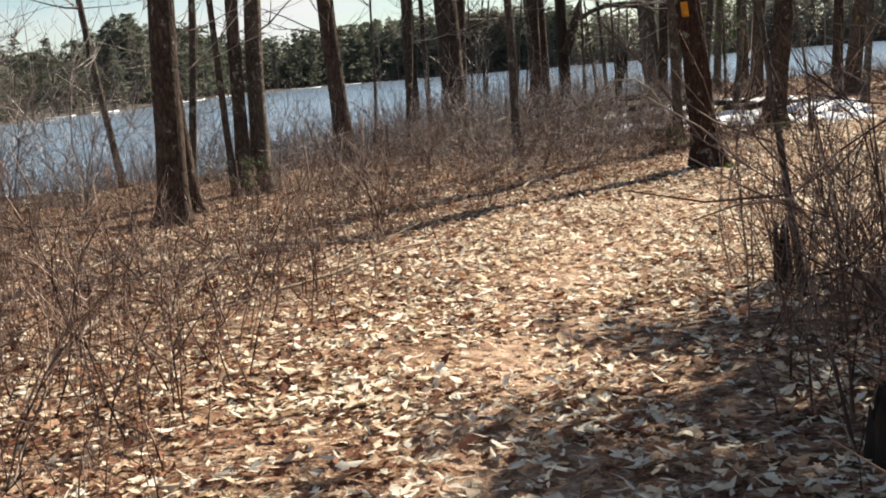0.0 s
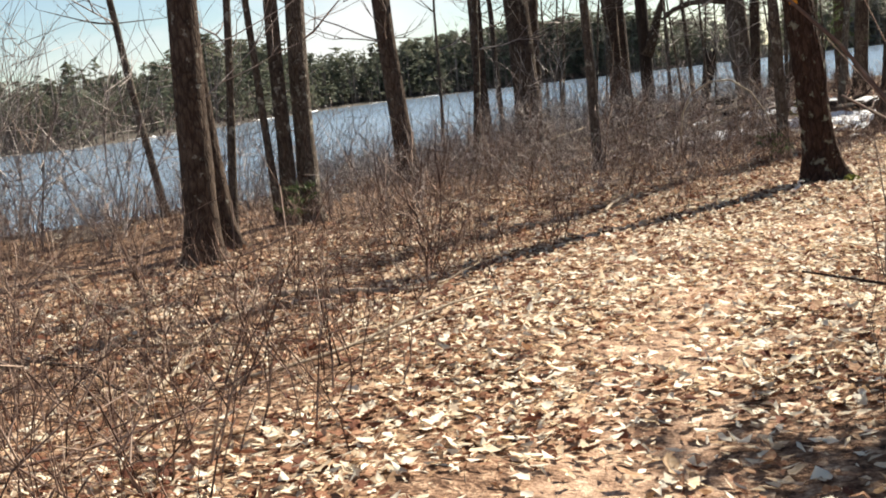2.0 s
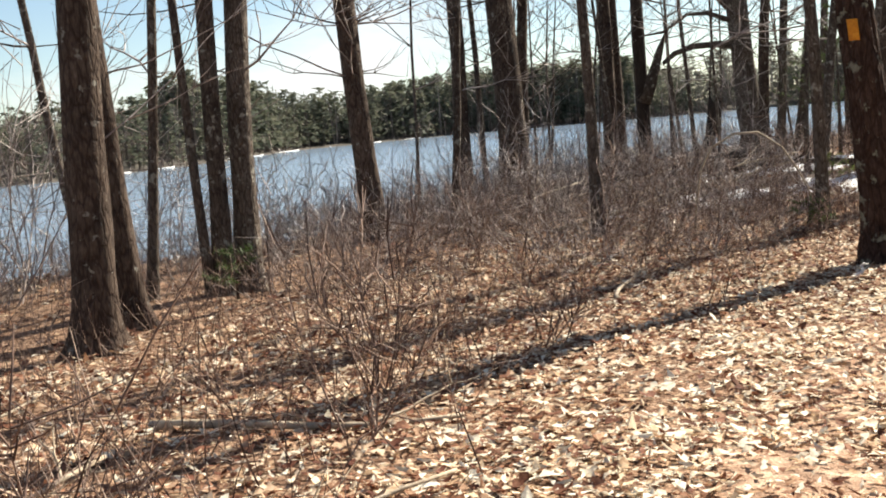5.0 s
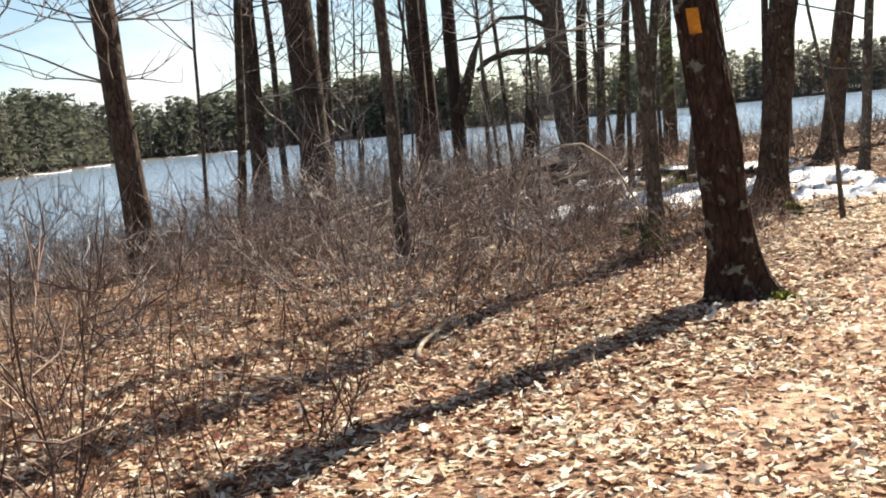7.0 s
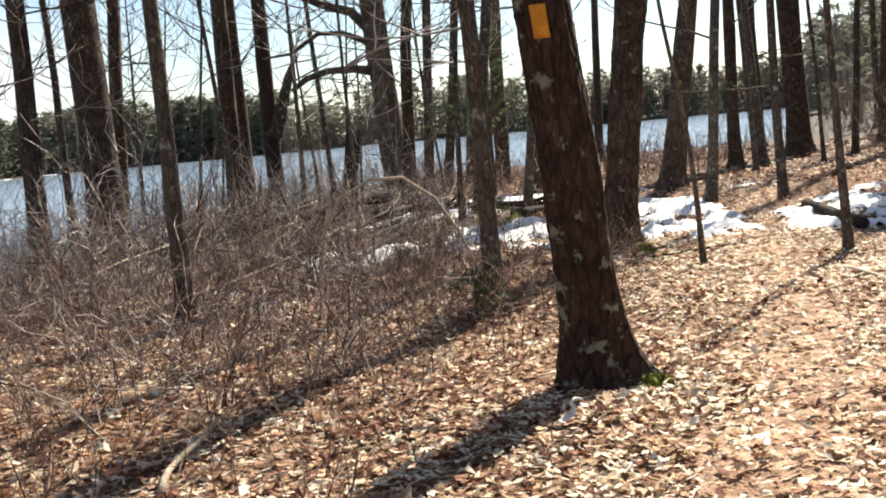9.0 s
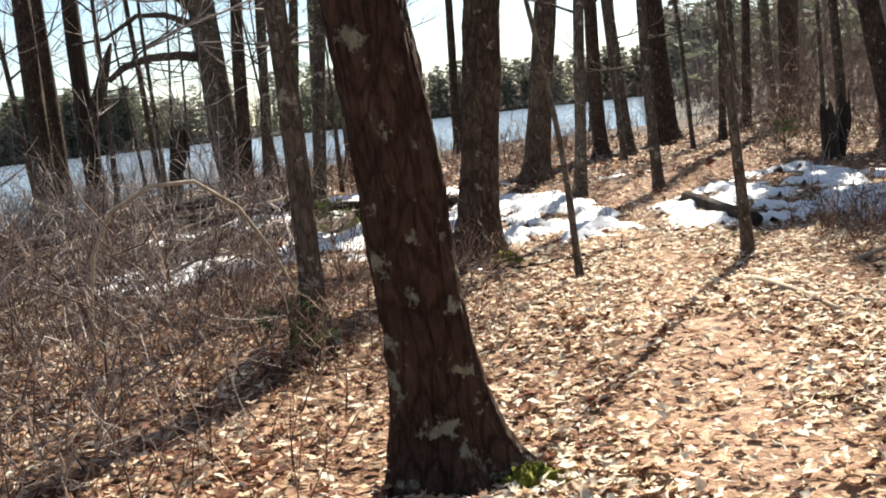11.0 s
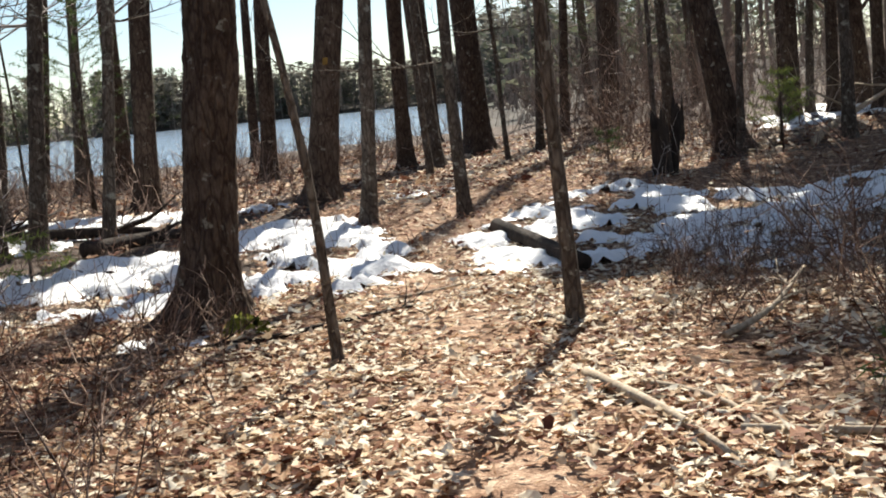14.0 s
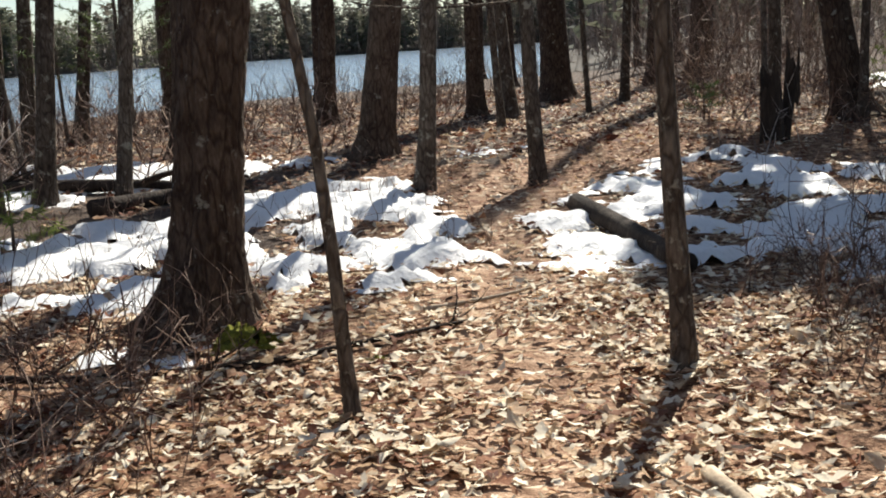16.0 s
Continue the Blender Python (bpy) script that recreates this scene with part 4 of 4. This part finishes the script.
thicket("low_twigs", scatter(5000, -10, 3, 1.0, 25, left_of_trail), 0.22, 0.75, 0.0048, TWIG, "low leafless reddish-brown twigs over the litter", side=3, side_long=0.5)
thicket("low_twigs", scatter(700, -3.5, 1.3, 1.0, 8.5, lambda x, y: step(-1.1, -1.9, aside(x, y))), 0.35, 0.95, 0.0065, TWIG, "dark leafless twigs at the trail's edge", side=5, side_long=0.5)
thicket("bank_brush", scatter(2000, -14, 6, 12, 48, bank), 0.45, 1.25, 0.0075, GREY_TWIG, "dense bare grey brush along the water's edge", side=6, lean=0.3)
thicket("bank_brush", scatter(1100, -6, 3, 20, 32, lambda x, y: step(-2.2, -4, aside(x, y)) * (shore_distance(x, y) > 0.5) * (0.2 + lattice(x * 0.5, y * 0.5, 12))), 0.4, 1.0, 0.008, GREY_TWIG, "tangled waist-high brush above the bank", side=7, lean=0.6)
thicket("thicket", scatter(1500, 2.6, 7.5, -1, 9.5, right_thicket), 0.5, 1.45, 0.0065, TWIG, "dark bare thicket beside the trail", side=6, lean=0.3)
thicket("thicket", scatter(800, 6, 12.5, 15, 23, right_thicket), 0.2, 0.65, 0.0042, TWIG, "low twiggy thicket beside the trail", side=6, lean=0.4)
thicket("snow_twigs", scatter(260, 2.5, 7, 23.3, 27.5, lambda x, y: 0.3 + 0 * x), 0.15, 0.5, 0.0045, TWIG, "dark twigs poking through the snow", side=4)
thicket("thicket", scatter(620, 7.2, 11.5, 20.5, 22.7, lambda x, y: step(0.9, 1.6, aside(x, y)) * (0.3 + lattice(x, y, 3))), 0.16, 0.45, 0.006, TWIG, "dense dark low shrubs at the snow's edge", side=6, lean=0.45)
thicket("snow_twigs", scatter(420, 7.5, 16, 21.5, 30, lambda x, y: 0.1 + step(1.0, 3.0, aside(x, y))), 0.2, 0.6, 0.0042, TWIG, "dark twigs poking through the snow", side=5)
thicket("shore_brush", scatter(1100, 2, 17, 29, 47, lambda x, y: step(1.2, 2.6, np.abs(aside(x, y))) * (shore_distance(x, y) > 0.3) * (shore_distance(x, y) < 24) * (0.15 + lattice(x * 0.6, y * 0.6, 15))), 0.25, 0.85, 0.013, TWIG, "low bare brush between the trees and the lake", side=5, lean=0.6)
thicket("tangled_brush", scatter(700, -4.5, 2.6, 16.5, 23, lambda x, y: step(-1.8, -3.2, aside(x, y)) * (0.2 + lattice(x * 0.6, y * 0.6, 16))), 0.4, 1.0, 0.0065, GREY_TWIG, "tangled pale dead brush over the litter", side=6, lean=0.9, crook=0.3)
thicket("low_twigs", scatter(330, 2.2, 4.9, 18.2, 22.6, lambda x, y: step(-0.9, -1.7, aside(x, y))), 0.2, 0.7, 0.006, TWIG, "low dark twigs round the foot of the trees", side=5, lean=0.6, side_long=0.5)
thicket("far_undergrowth", scatter(1000, 7, 30, 26, 56, lambda x, y: step(0.8, 3, np.abs(aside(x, y))) * (shore_distance(x, y) > 1) * lattice(x * 0.3, y * 0.3, 4)), 0.3, 1.1, 0.009, GREY_TWIG, "bare shrubs under the far trees", side=4)
thicket("hillside_brush", scatter(950, 16, 44, 36, 75, lambda x, y: (shore_distance(x, y) > 2) * lattice(x * 0.2, y * 0.2, 6)), 1.2, 3.4, 0.018, FAR_BARE, "tall leafless brush on the wooded rise", side=6, lean=0.25)


def shrub(x, y, tall, seed, mat, label, k=7, wide=0.07):
    """One bare many-stemmed shrub."""
    global dice
    keep, dice = dice, np.random.default_rng(seed)
    xy = np.column_stack([x + dice.normal(0, wide, k), y + dice.normal(0, wide, k)])
    sticks = stems(xy, tall * 0.7, tall * 1.1, 0.0062 + 0.0022 * tall, side=11, lean=0.35, side_long=0.5)
    z = float(height(x, y))
    off = np.array([x, y, z])
    ob = new("shrub")
    ob.location = (x, y, z)
    owner = np.tile(np.arange(k), len(sticks[2]) // k)
    for stem in range(k):
        own = owner == stem
        part("stem", quick_mesh("stem", *prisms(sticks[0][own] - off, sticks[1][own] - off, sticks[2][own], sticks[3][own])), mat, ob)
    tagged(ob, label, "shrub", "bare shrubs")
    dice = keep


for k, (sx, sy, st) in enumerate(((0.2, 22.6, 1.3), (1.5, 23.2, 1.2), (-1.2, 21.8, 1.4), (2.4, 22.4, 1.1), (-2.2, 19.0, 1.2), (0.9, 20.2, 1.2), (-0.4, 19.2, 1.1), (2.9, 24.4, 1.1), (-0.6, 8.6, 0.8), (-1.5, 7.4, 0.9), (0.0, 10.6, 0.8), (-0.3, 12.0, 1.0), (0.6, 13.3, 0.8), (-1.2, 13.6, 0.9), (0.9, 16.9, 0.8), (-0.9, 17.4, 1.0), (1.6, 18.4, 0.9), (0.4, 18.9, 1.1), (2.1, 20.6, 0.9), (-1.6, 20.2, 1.2), (3.3, 21.4, 0.8), (1.2, 21.9, 1.2), (-2.6, 11.0, 0.9), (-3.2, 9.4, 1.0), (-5.4, 12.2, 1.5), (-6.4, 14.6, 1.8))):
    shrub(sx, sy, st, 100 + k, TWIG, "bare reddish-brown shrub among the leaf litter")
for k, (sx, sy, st) in enumerate(((4.1, 4.6, 1.3), (4.5, 6.1, 1.5), (4.0, 7.0, 1.2), (4.9, 7.9, 1.6), (5.3, 5.2, 1.5), (7.6, 18.2, 0.8), (7.9, 19.6, 0.9), (8.6, 20.8, 0.9), (7.4, 16.9, 0.8))):
    shrub(sx, sy, st, 150 + k, TWIG, "dark bare shrub at the trail's edge")
for k, (sx, sy, st) in enumerate(((-7.5, 16.5, 3.0), (-8.6, 17.6, 3.2), (-9.6, 18.5, 3.4), (-6.2, 16.4, 2.7), (-5.4, 19.2, 2.3), (-7.0, 18.0, 3.0), (-8.0, 15.2, 2.8), (-10.6, 17.2, 3.0), (-11.4, 19.4, 3.2), (-4.6, 20.4, 2.0), (-6.6, 20.6, 2.4), (-9.0, 14.2, 2.4), (-6.8, 12.6, 1.8), (-7.6, 13.2, 2.2), (-8.4, 12.4, 2.2), (-9.6, 13.0, 2.4), (-10.4, 14.6, 2.6), (-7.2, 14.6, 2.4), (-5.6, 15.2, 1.8), (-2.2, 24.6, 1.8), (-0.8, 23.6, 1.8), (0.6, 26.6, 1.9), (-3.2, 26.2, 2.0), (2.2, 27.4, 1.7), (-1.6, 28.0, 2.0))):
    shrub(sx, sy, st, 180 + k, GREY_TWIG, "tall sunlit pale shrub on the bank")


for k, (sx, sy, st) in enumerate(((16.6, 38.2, 2.4), (17.3, 39.0, 2.6), (17.9, 37.8, 2.3), (15.6, 38.6, 2.0), (18.8, 38.6, 2.4), (13.9, 35.2, 1.5))):
    shrub(sx, sy, st, 230 + k, TWIG, "large reddish-brown bare bush at the woods' edge", 22, 0.35)


def young_pine(x, y, tall, seed, label, needles=None):
    """A small pine: stem, whorls of branches and needle tufts."""
    rng = np.random.default_rng(seed)
    root = new("young_pine")
    root.location = (x, y, float(height(x, y)))
    tagged(root, label, "pine", "young pines")
    b = Build()
    b.tube([(0, 0, -0.03), (0.01, 0, tall * 0.5), (0, 0.01, tall)], [0.012 + tall * 0.012, 0.008 + tall * 0.006, 0.003], 6)
    part("stem", b.mesh("stem"), GREY_BARK, root)
    tri, sticks = [], []
    for w in range(max(3, int(tall * 4))):
        zc = tall * (0.25 + 0.75 * w / max(3, int(tall * 4)))
        for k in range(5):
            a = rng.random() * 6.28
            span = (tall - zc) * 0.55 + 0.12
            tip = np.array([math.cos(a) * span, math.sin(a) * span, zc + span * 0.35])
            sticks.append(((0, 0, zc), tip))
            for _ in range(14 + int(32 * min(tall, 1.3))):
                u = rng.uniform(0.3, 1.0)
                c = np.array([0, 0, zc]) * (1 - u) + tip * u
                d = rng.normal(0, 1, 3)
                d = d / np.linalg.norm(d) * rng.uniform(0.06, 0.11)
                s = np.cross(d, rng.normal(0, 1, 3))
                s = s / np.linalg.norm(s) * 0.0055
                tri += [c - s, c + s, c + d]
    v, f = prisms([s[0] for s in sticks], [s[1] for s in sticks], 0.004, 0.002)
    part("whorl", quick_mesh("whorl", v, f), GREY_BARK, root)
    part("foliage", quick_mesh("foliage", tri, np.arange(len(tri)).reshape(-1, 3)), needles or NEEDLE, root, smooth=False)


young_pine(-3.35, 16.4, 0.65, 1, "small green pine at the foot of grey stems")
young_pine(14.35, 29.9, 1.25, 2, "young pine with sunlit green needles under the trees", SUNLIT_NEEDLE)
young_pine(14.85, 30.6, 1.0, 3, "young pine with sunlit green needles under the trees", SUNLIT_NEEDLE)
young_pine(3.5, 25.5, 0.6, 4, "little green pine beside the snow", SUNLIT_NEEDLE)
young_pine(7.2, 18.7, 0.3, 5, "little green pine seedling in the leaves")
young_pine(12.2, 31.5, 0.6, 6, "little green pine in the far litter")
young_pine(4.7, 6.6, 1.0, 7, "dark young pine inside the thicket")
young_pine(5.4, 7.4, 1.3, 8, "dark young pine inside the thicket")
young_pine(5.2, 8.6, 2.2, 21, "dark young pine inside the thicket")
young_pine(5.9, 9.6, 2.6, 22, "dark young pine inside the thicket")
young_pine(4.9, 5.6, 1.4, 23, "dark young pine inside the thicket")
young_pine(5.9, 6.6, 2.4, 24, "dark young pine inside the thicket")
young_pine(4.6, 3.9, 0.9, 10, "dark young pine inside the thicket")
young_pine(2.75, 19.2, 0.45, 9, "thin green pine against a slender trunk")
young_pine(4.3, 33.4, 3.6, 12, "young pine with green boughs near the bank")
young_pine(22.0, 33.5, 4.5, 13, "green pine on the wooded rise")
young_pine(25.0, 40.0, 6.0, 14, "green pine on the wooded rise")
young_pine(19.5, 46.0, 6.5, 15, "green pine on the wooded rise")

# ---- the far shore and the woods around ----


def far_woods(name, xy, low, high, share, label, clumps=66, size=0.8, mat=None):
    """Pines and bare trees, too far off to be counted: one object for the needles, one for the wood."""
    n = len(xy)
    z = height(xy[:, 0], xy[:, 1])
    tall = dice.uniform(low, high, n) * (0.5 + 0.5 * step(-120, -70, xy[:, 0])) * (0.75 + 0.4 * lattice(xy[:, 0] * 0.03, xy[:, 1] * 0.03, 2))
    pine = dice.random(n) < share
    tri = []
    for i in np.nonzero(pine)[0]:
        t = dice.uniform(0.04, 1.0, clumps) ** 0.9
        wide = tall[i] * 0.25 * (1.06 - t) ** 0.7 * min(1.0, 0.5 + dice.random()) * dice.uniform(0.5, 1.15, clumps)
        a = dice.uniform(0, 6.28, clumps)
        c = np.column_stack([xy[i, 0] + wide * np.cos(a), xy[i, 1] + wide * np.sin(a), z[i] + t * tall[i]])
        for _ in range(3):
            s = dice.normal(0, 1, (clumps, 3, 3)) * np.array([1, 1, 0.5]) * (0.06 * tall[i] * size * dice.uniform(0.5, 1.1, clumps))[:, None, None]
            tri.append((c[:, None, :] + s).reshape(-1, 3))
    if tri:
        tri = np.concatenate(tri)
        tagged(part(name + "_needles", quick_mesh(name + "_needles", tri, np.arange(len(tri)).reshape(-1, 3)), mat or FAR_PINE, smooth=False), label, "woods", kind="stuff")
    base = np.column_stack([xy, z - 0.3])
    top = base + np.column_stack([dice.normal(0, 0.4, (n, 2)), tall])
    r = 0.009 * tall + 0.06
    segs = [(base, top, r, r * 0.3)]
    bare = np.nonzero(~pine)[0]
    for _ in range(8):
        u = dice.uniform(0.15, 0.98, len(bare))[:, None]
        a = base[bare] * (1 - u) + top[bare] * u
        w = np.column_stack([dice.normal(0, 0.6, (len(bare), 2)), dice.uniform(0.3, 1.0, len(bare))])
        span = (tall[bare] * (1.1 - u[:, 0]) * 0.34)[:, None]
        q = a + w * span
        segs.append((a, q, r[bare] * 0.4 * (1.1 - u[:, 0]), r[bare] * 0.12))
        for _ in range(2):
            v = dice.uniform(0.3, 1, len(bare))[:, None]
            s = a * (1 - v) + q * v
            segs.append((s, s + (w + dice.normal(0, 0.5, (len(bare), 3))) * span * 0.45, r[bare] * 0.14, r[bare] * 0.06))
    v, f = prisms(*[np.concatenate([s[k] for s in segs]) for k in range(4)])
    tagged(part(name + "_wood", quick_mesh(name + "_wood", v, f), FAR_BARE), label, "woods", kind="stuff")


far = lambda x, y: ((shore_distance(x, y) > 1) & (shore_distance(x, y) < 55) & (y + 0.4 * np.abs(x) > 120)) * np.exp(-np.clip(shore_distance(x, y), 0, 60) / 25)
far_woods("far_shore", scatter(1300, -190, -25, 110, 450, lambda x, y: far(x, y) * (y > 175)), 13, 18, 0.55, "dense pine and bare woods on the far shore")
# the haze over these woods is only their greyer needle colour
far_woods("far_end_shore", scatter(1250, -25, 230, 110, 450, lambda x, y: far(x, y) * (y > 175)), 12, 17, 0.45, "mixed woods at the lake's end, greyed by painted haze", mat=HAZY_PINE)
thicket("far_shore_brush", scatter(1200, -190, 230, 100, 430, lambda x, y: far(x, y) * (shore_distance(x, y) < 14)), 2.0, 5.0, 0.1, FAR_BARE, "bare brush along the far waterline", side=3, lean=0.3)
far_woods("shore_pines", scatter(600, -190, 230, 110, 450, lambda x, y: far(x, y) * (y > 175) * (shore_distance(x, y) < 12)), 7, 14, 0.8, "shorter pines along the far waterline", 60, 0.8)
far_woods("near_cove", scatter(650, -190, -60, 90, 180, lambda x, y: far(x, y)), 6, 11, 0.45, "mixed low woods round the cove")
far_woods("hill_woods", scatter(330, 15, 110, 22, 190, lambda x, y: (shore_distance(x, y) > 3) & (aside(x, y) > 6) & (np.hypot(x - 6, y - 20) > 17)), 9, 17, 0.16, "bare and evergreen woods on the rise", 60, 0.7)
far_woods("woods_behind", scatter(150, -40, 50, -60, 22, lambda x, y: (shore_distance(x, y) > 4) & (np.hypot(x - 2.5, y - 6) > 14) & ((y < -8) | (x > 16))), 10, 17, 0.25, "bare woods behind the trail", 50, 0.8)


def far_shore_snow():
    """Pale strips of snow and sand at the far waterline."""
    for (ax, ay), (bx, by), label in (((-93, 252), (-75, 298), "pale snow strip on the far waterline"), ((-77, 160), (-93, 252), "thin snow strip along the cove"), ((-76, 124), (-77, 160), "pale strip of snow on the cove's edge")):
        b = Build()
        pts = [Vector((ax + (bx - ax) * t + 1.5 * math.sin(t * 17), ay + (by - ay) * t, LAKE_Z + 0.12)) for t in np.linspace(0.15, 0.85, 14)]
        b.tube(pts, [0.02 + 0.16 * lattice(k * 0.9, 3.3, 4) for k in range(14)], 6)
        tagged(part("shore_snow", b.mesh("shore_snow"), SNOW), label, "snow")


far_shore_snow()

# ---- leaf litter ----
LEAF_RIM = np.array([(0.5, 0.02), (0.28, 0.21), (0.08, 0.13), (-0.14, 0.23), (-0.52, 0.0), (-0.16, -0.22), (0.08, -0.12), (0.26, -0.22)])
LEAF_TRI = np.array([(0, k, k % 8 + 1) for k in range(1, 9)])


def leaf_shapes(n, long):
    """n lobed, curled leaves, about their own middles."""
    u = np.r_[0.0, LEAF_RIM[:, 0]][None] + dice.normal(0, 0.05, (n, 9))
    v = np.r_[0.0, LEAF_RIM[:, 1]][None] * dice.uniform(0.55, 1.35, (n, 1)) + dice.normal(0, 0.05, (n, 9))
    fold, curl, twist = dice.normal(0.12, 0.3, (n, 1)), dice.normal(0.12, 0.5, (n, 1)), dice.normal(0, 0.45, (n, 1))
    z = fold * np.abs(v) + curl * u ** 2 + twist * u * v + dice.normal(0, 0.03, (n, 9))
    p = np.stack([u, v, z], -1) * np.reshape(long, (n, 1, 1))
    yaw, tip, roll = dice.uniform(0, 6.28, n), dice.normal(0, 0.2, n), dice.normal(0, 0.22, n)
    c, s = np.cos(roll)[:, None], np.sin(roll)[:, None]
    p = np.stack([p[..., 0], p[..., 1] * c - p[..., 2] * s, p[..., 1] * s + p[..., 2] * c], -1)
    c, s = np.cos(tip)[:, None], np.sin(tip)[:, None]
    p = np.stack([p[..., 0] * c + p[..., 2] * s, p[..., 1], -p[..., 0] * s + p[..., 2] * c], -1)
    c, s = np.cos(yaw)[:, None], np.sin(yaw)[:, None]
    return np.stack([p[..., 0] * c - p[..., 1] * s, p[..., 0] * s + p[..., 1] * c, p[..., 2]], -1)


def litter(xy, low, high):
    n = len(xy)
    p = leaf_shapes(n, dice.uniform(low, high, n))
    z = height(xy[:, 0], xy[:, 1]) + 0.05 * (layered(xy[:, 0] * 2.5, xy[:, 1] * 2.5, 3) - 0.5) + 0.01 + 0.035 * dice.random(n)
    return p + np.column_stack([xy, z])[:, None, :]


def walked(x, y):
    return np.where(on_snow(x, y), 0.2, 1) * (shore_distance(x, y) > 1.5) * (1 - 0.45 * np.exp(-(aside(x, y) / 0.4) ** 2)) * (0.12 + 1.1 * lattice(x * 1.3, y * 1.3, 21) ** 1.3 * (0.5 + lattice(x * 3.7, y * 3.7, 22))) * step(7.5, 4.0, np.abs(aside(x, y)))


def wide_land(x, y):
    return np.where(on_snow(x, y), 0.05, 1) * (shore_distance(x, y) > 1.0) * (np.abs(aside(x, y)) > 3.5)


pieces = np.concatenate([litter(scatter(36000, -5, 11.5, -1, 24.5, walked), 0.065, 0.125), litter(scatter(26000, -5, 11.5, -1, 24.5, walked), 0.04, 0.085), litter(scatter(13000, 1.5, 9, 12.5, 22.5, walked), 0.045, 0.095), litter(scatter(7000, -12, 17, 0, 40, wide_land), 0.09, 0.18), litter(scatter(7000, 3, 20, 29, 48, lambda x, y: (shore_distance(x, y) > 3) * (0.2 + lattice(x * 0.8, y * 0.8, 33))), 0.12, 0.22), litter(scatter(6000, 4, 16, 24, 36, lambda x, y: np.where(on_snow(x, y), 0.05, 1) * step(6, 2, np.abs(aside(x, y)))), 0.07, 0.13)])
SCRAP = np.array([(1, 3, 5), (1, 5, 7)])
scraps = litter(scatter(80000, -5, 11.5, -1, 25, walked), 0.045, 0.095) - [0, 0, 0.01]
tagged(part("leaf_scraps", quick_mesh("leaf_scraps", scraps.reshape(-1, 3), (np.arange(len(scraps))[:, None, None] * 9 + SCRAP).reshape(-1, 3)), LEAF, smooth=False), "crumbled brown leaves under the litter", "leaves", kind="stuff")
count = len(pieces)
litter_ob = part("leaf_litter", quick_mesh("leaf_litter", pieces.reshape(-1, 3), (np.arange(count)[:, None, None] * 9 + LEAF_TRI).reshape(-1, 3)), LEAF)
litter_ob.data.materials.append(RUSSET_SHADED_LEAF)
mid = pieces[:, 0, :2]
# the last term adds russet past y 24.5 to paint leaf shade there
russet = dice.random(count) < 0.12 + 0.68 * step(-0.5, -2.4, aside(mid[:, 0], mid[:, 1])) + 0.2 * step(0.6, 0.9, lattice(mid[:, 0] * 1.1, mid[:, 1] * 1.1, 51)) + 0.6 * step(24.5, 27.5, mid[:, 1])
litter_ob.data.polygons.foreach_set("material_index", np.repeat(russet, len(LEAF_TRI)).astype(np.int32))
tagged(litter_ob, "thick litter of dry tan and russet oak leaves", "leaves", kind="stuff")

# single leaves on the trail where it is walked
shapes = [quick_mesh("leaf", p, LEAF_TRI) for p in leaf_shapes(12, dice.uniform(0.07, 0.12, 12))]
for me in shapes:
    me.materials.append(LEAF_PIECE)
spots = scatter(300, 0.6, 6.5, 9, 19.5, lambda x, y: step(1.6, 0.4, np.abs(aside(x, y))))
for k, (px, py) in enumerate(spots):
    leaf = new("leaf", shapes[k % 12])
    leaf.parent = litter_ob
    leaf.location = (px, py, float(height(px, py)) + 0.03)
    leaf.rotation_euler = (0, 0, float(dice.uniform(0, 6.28)))
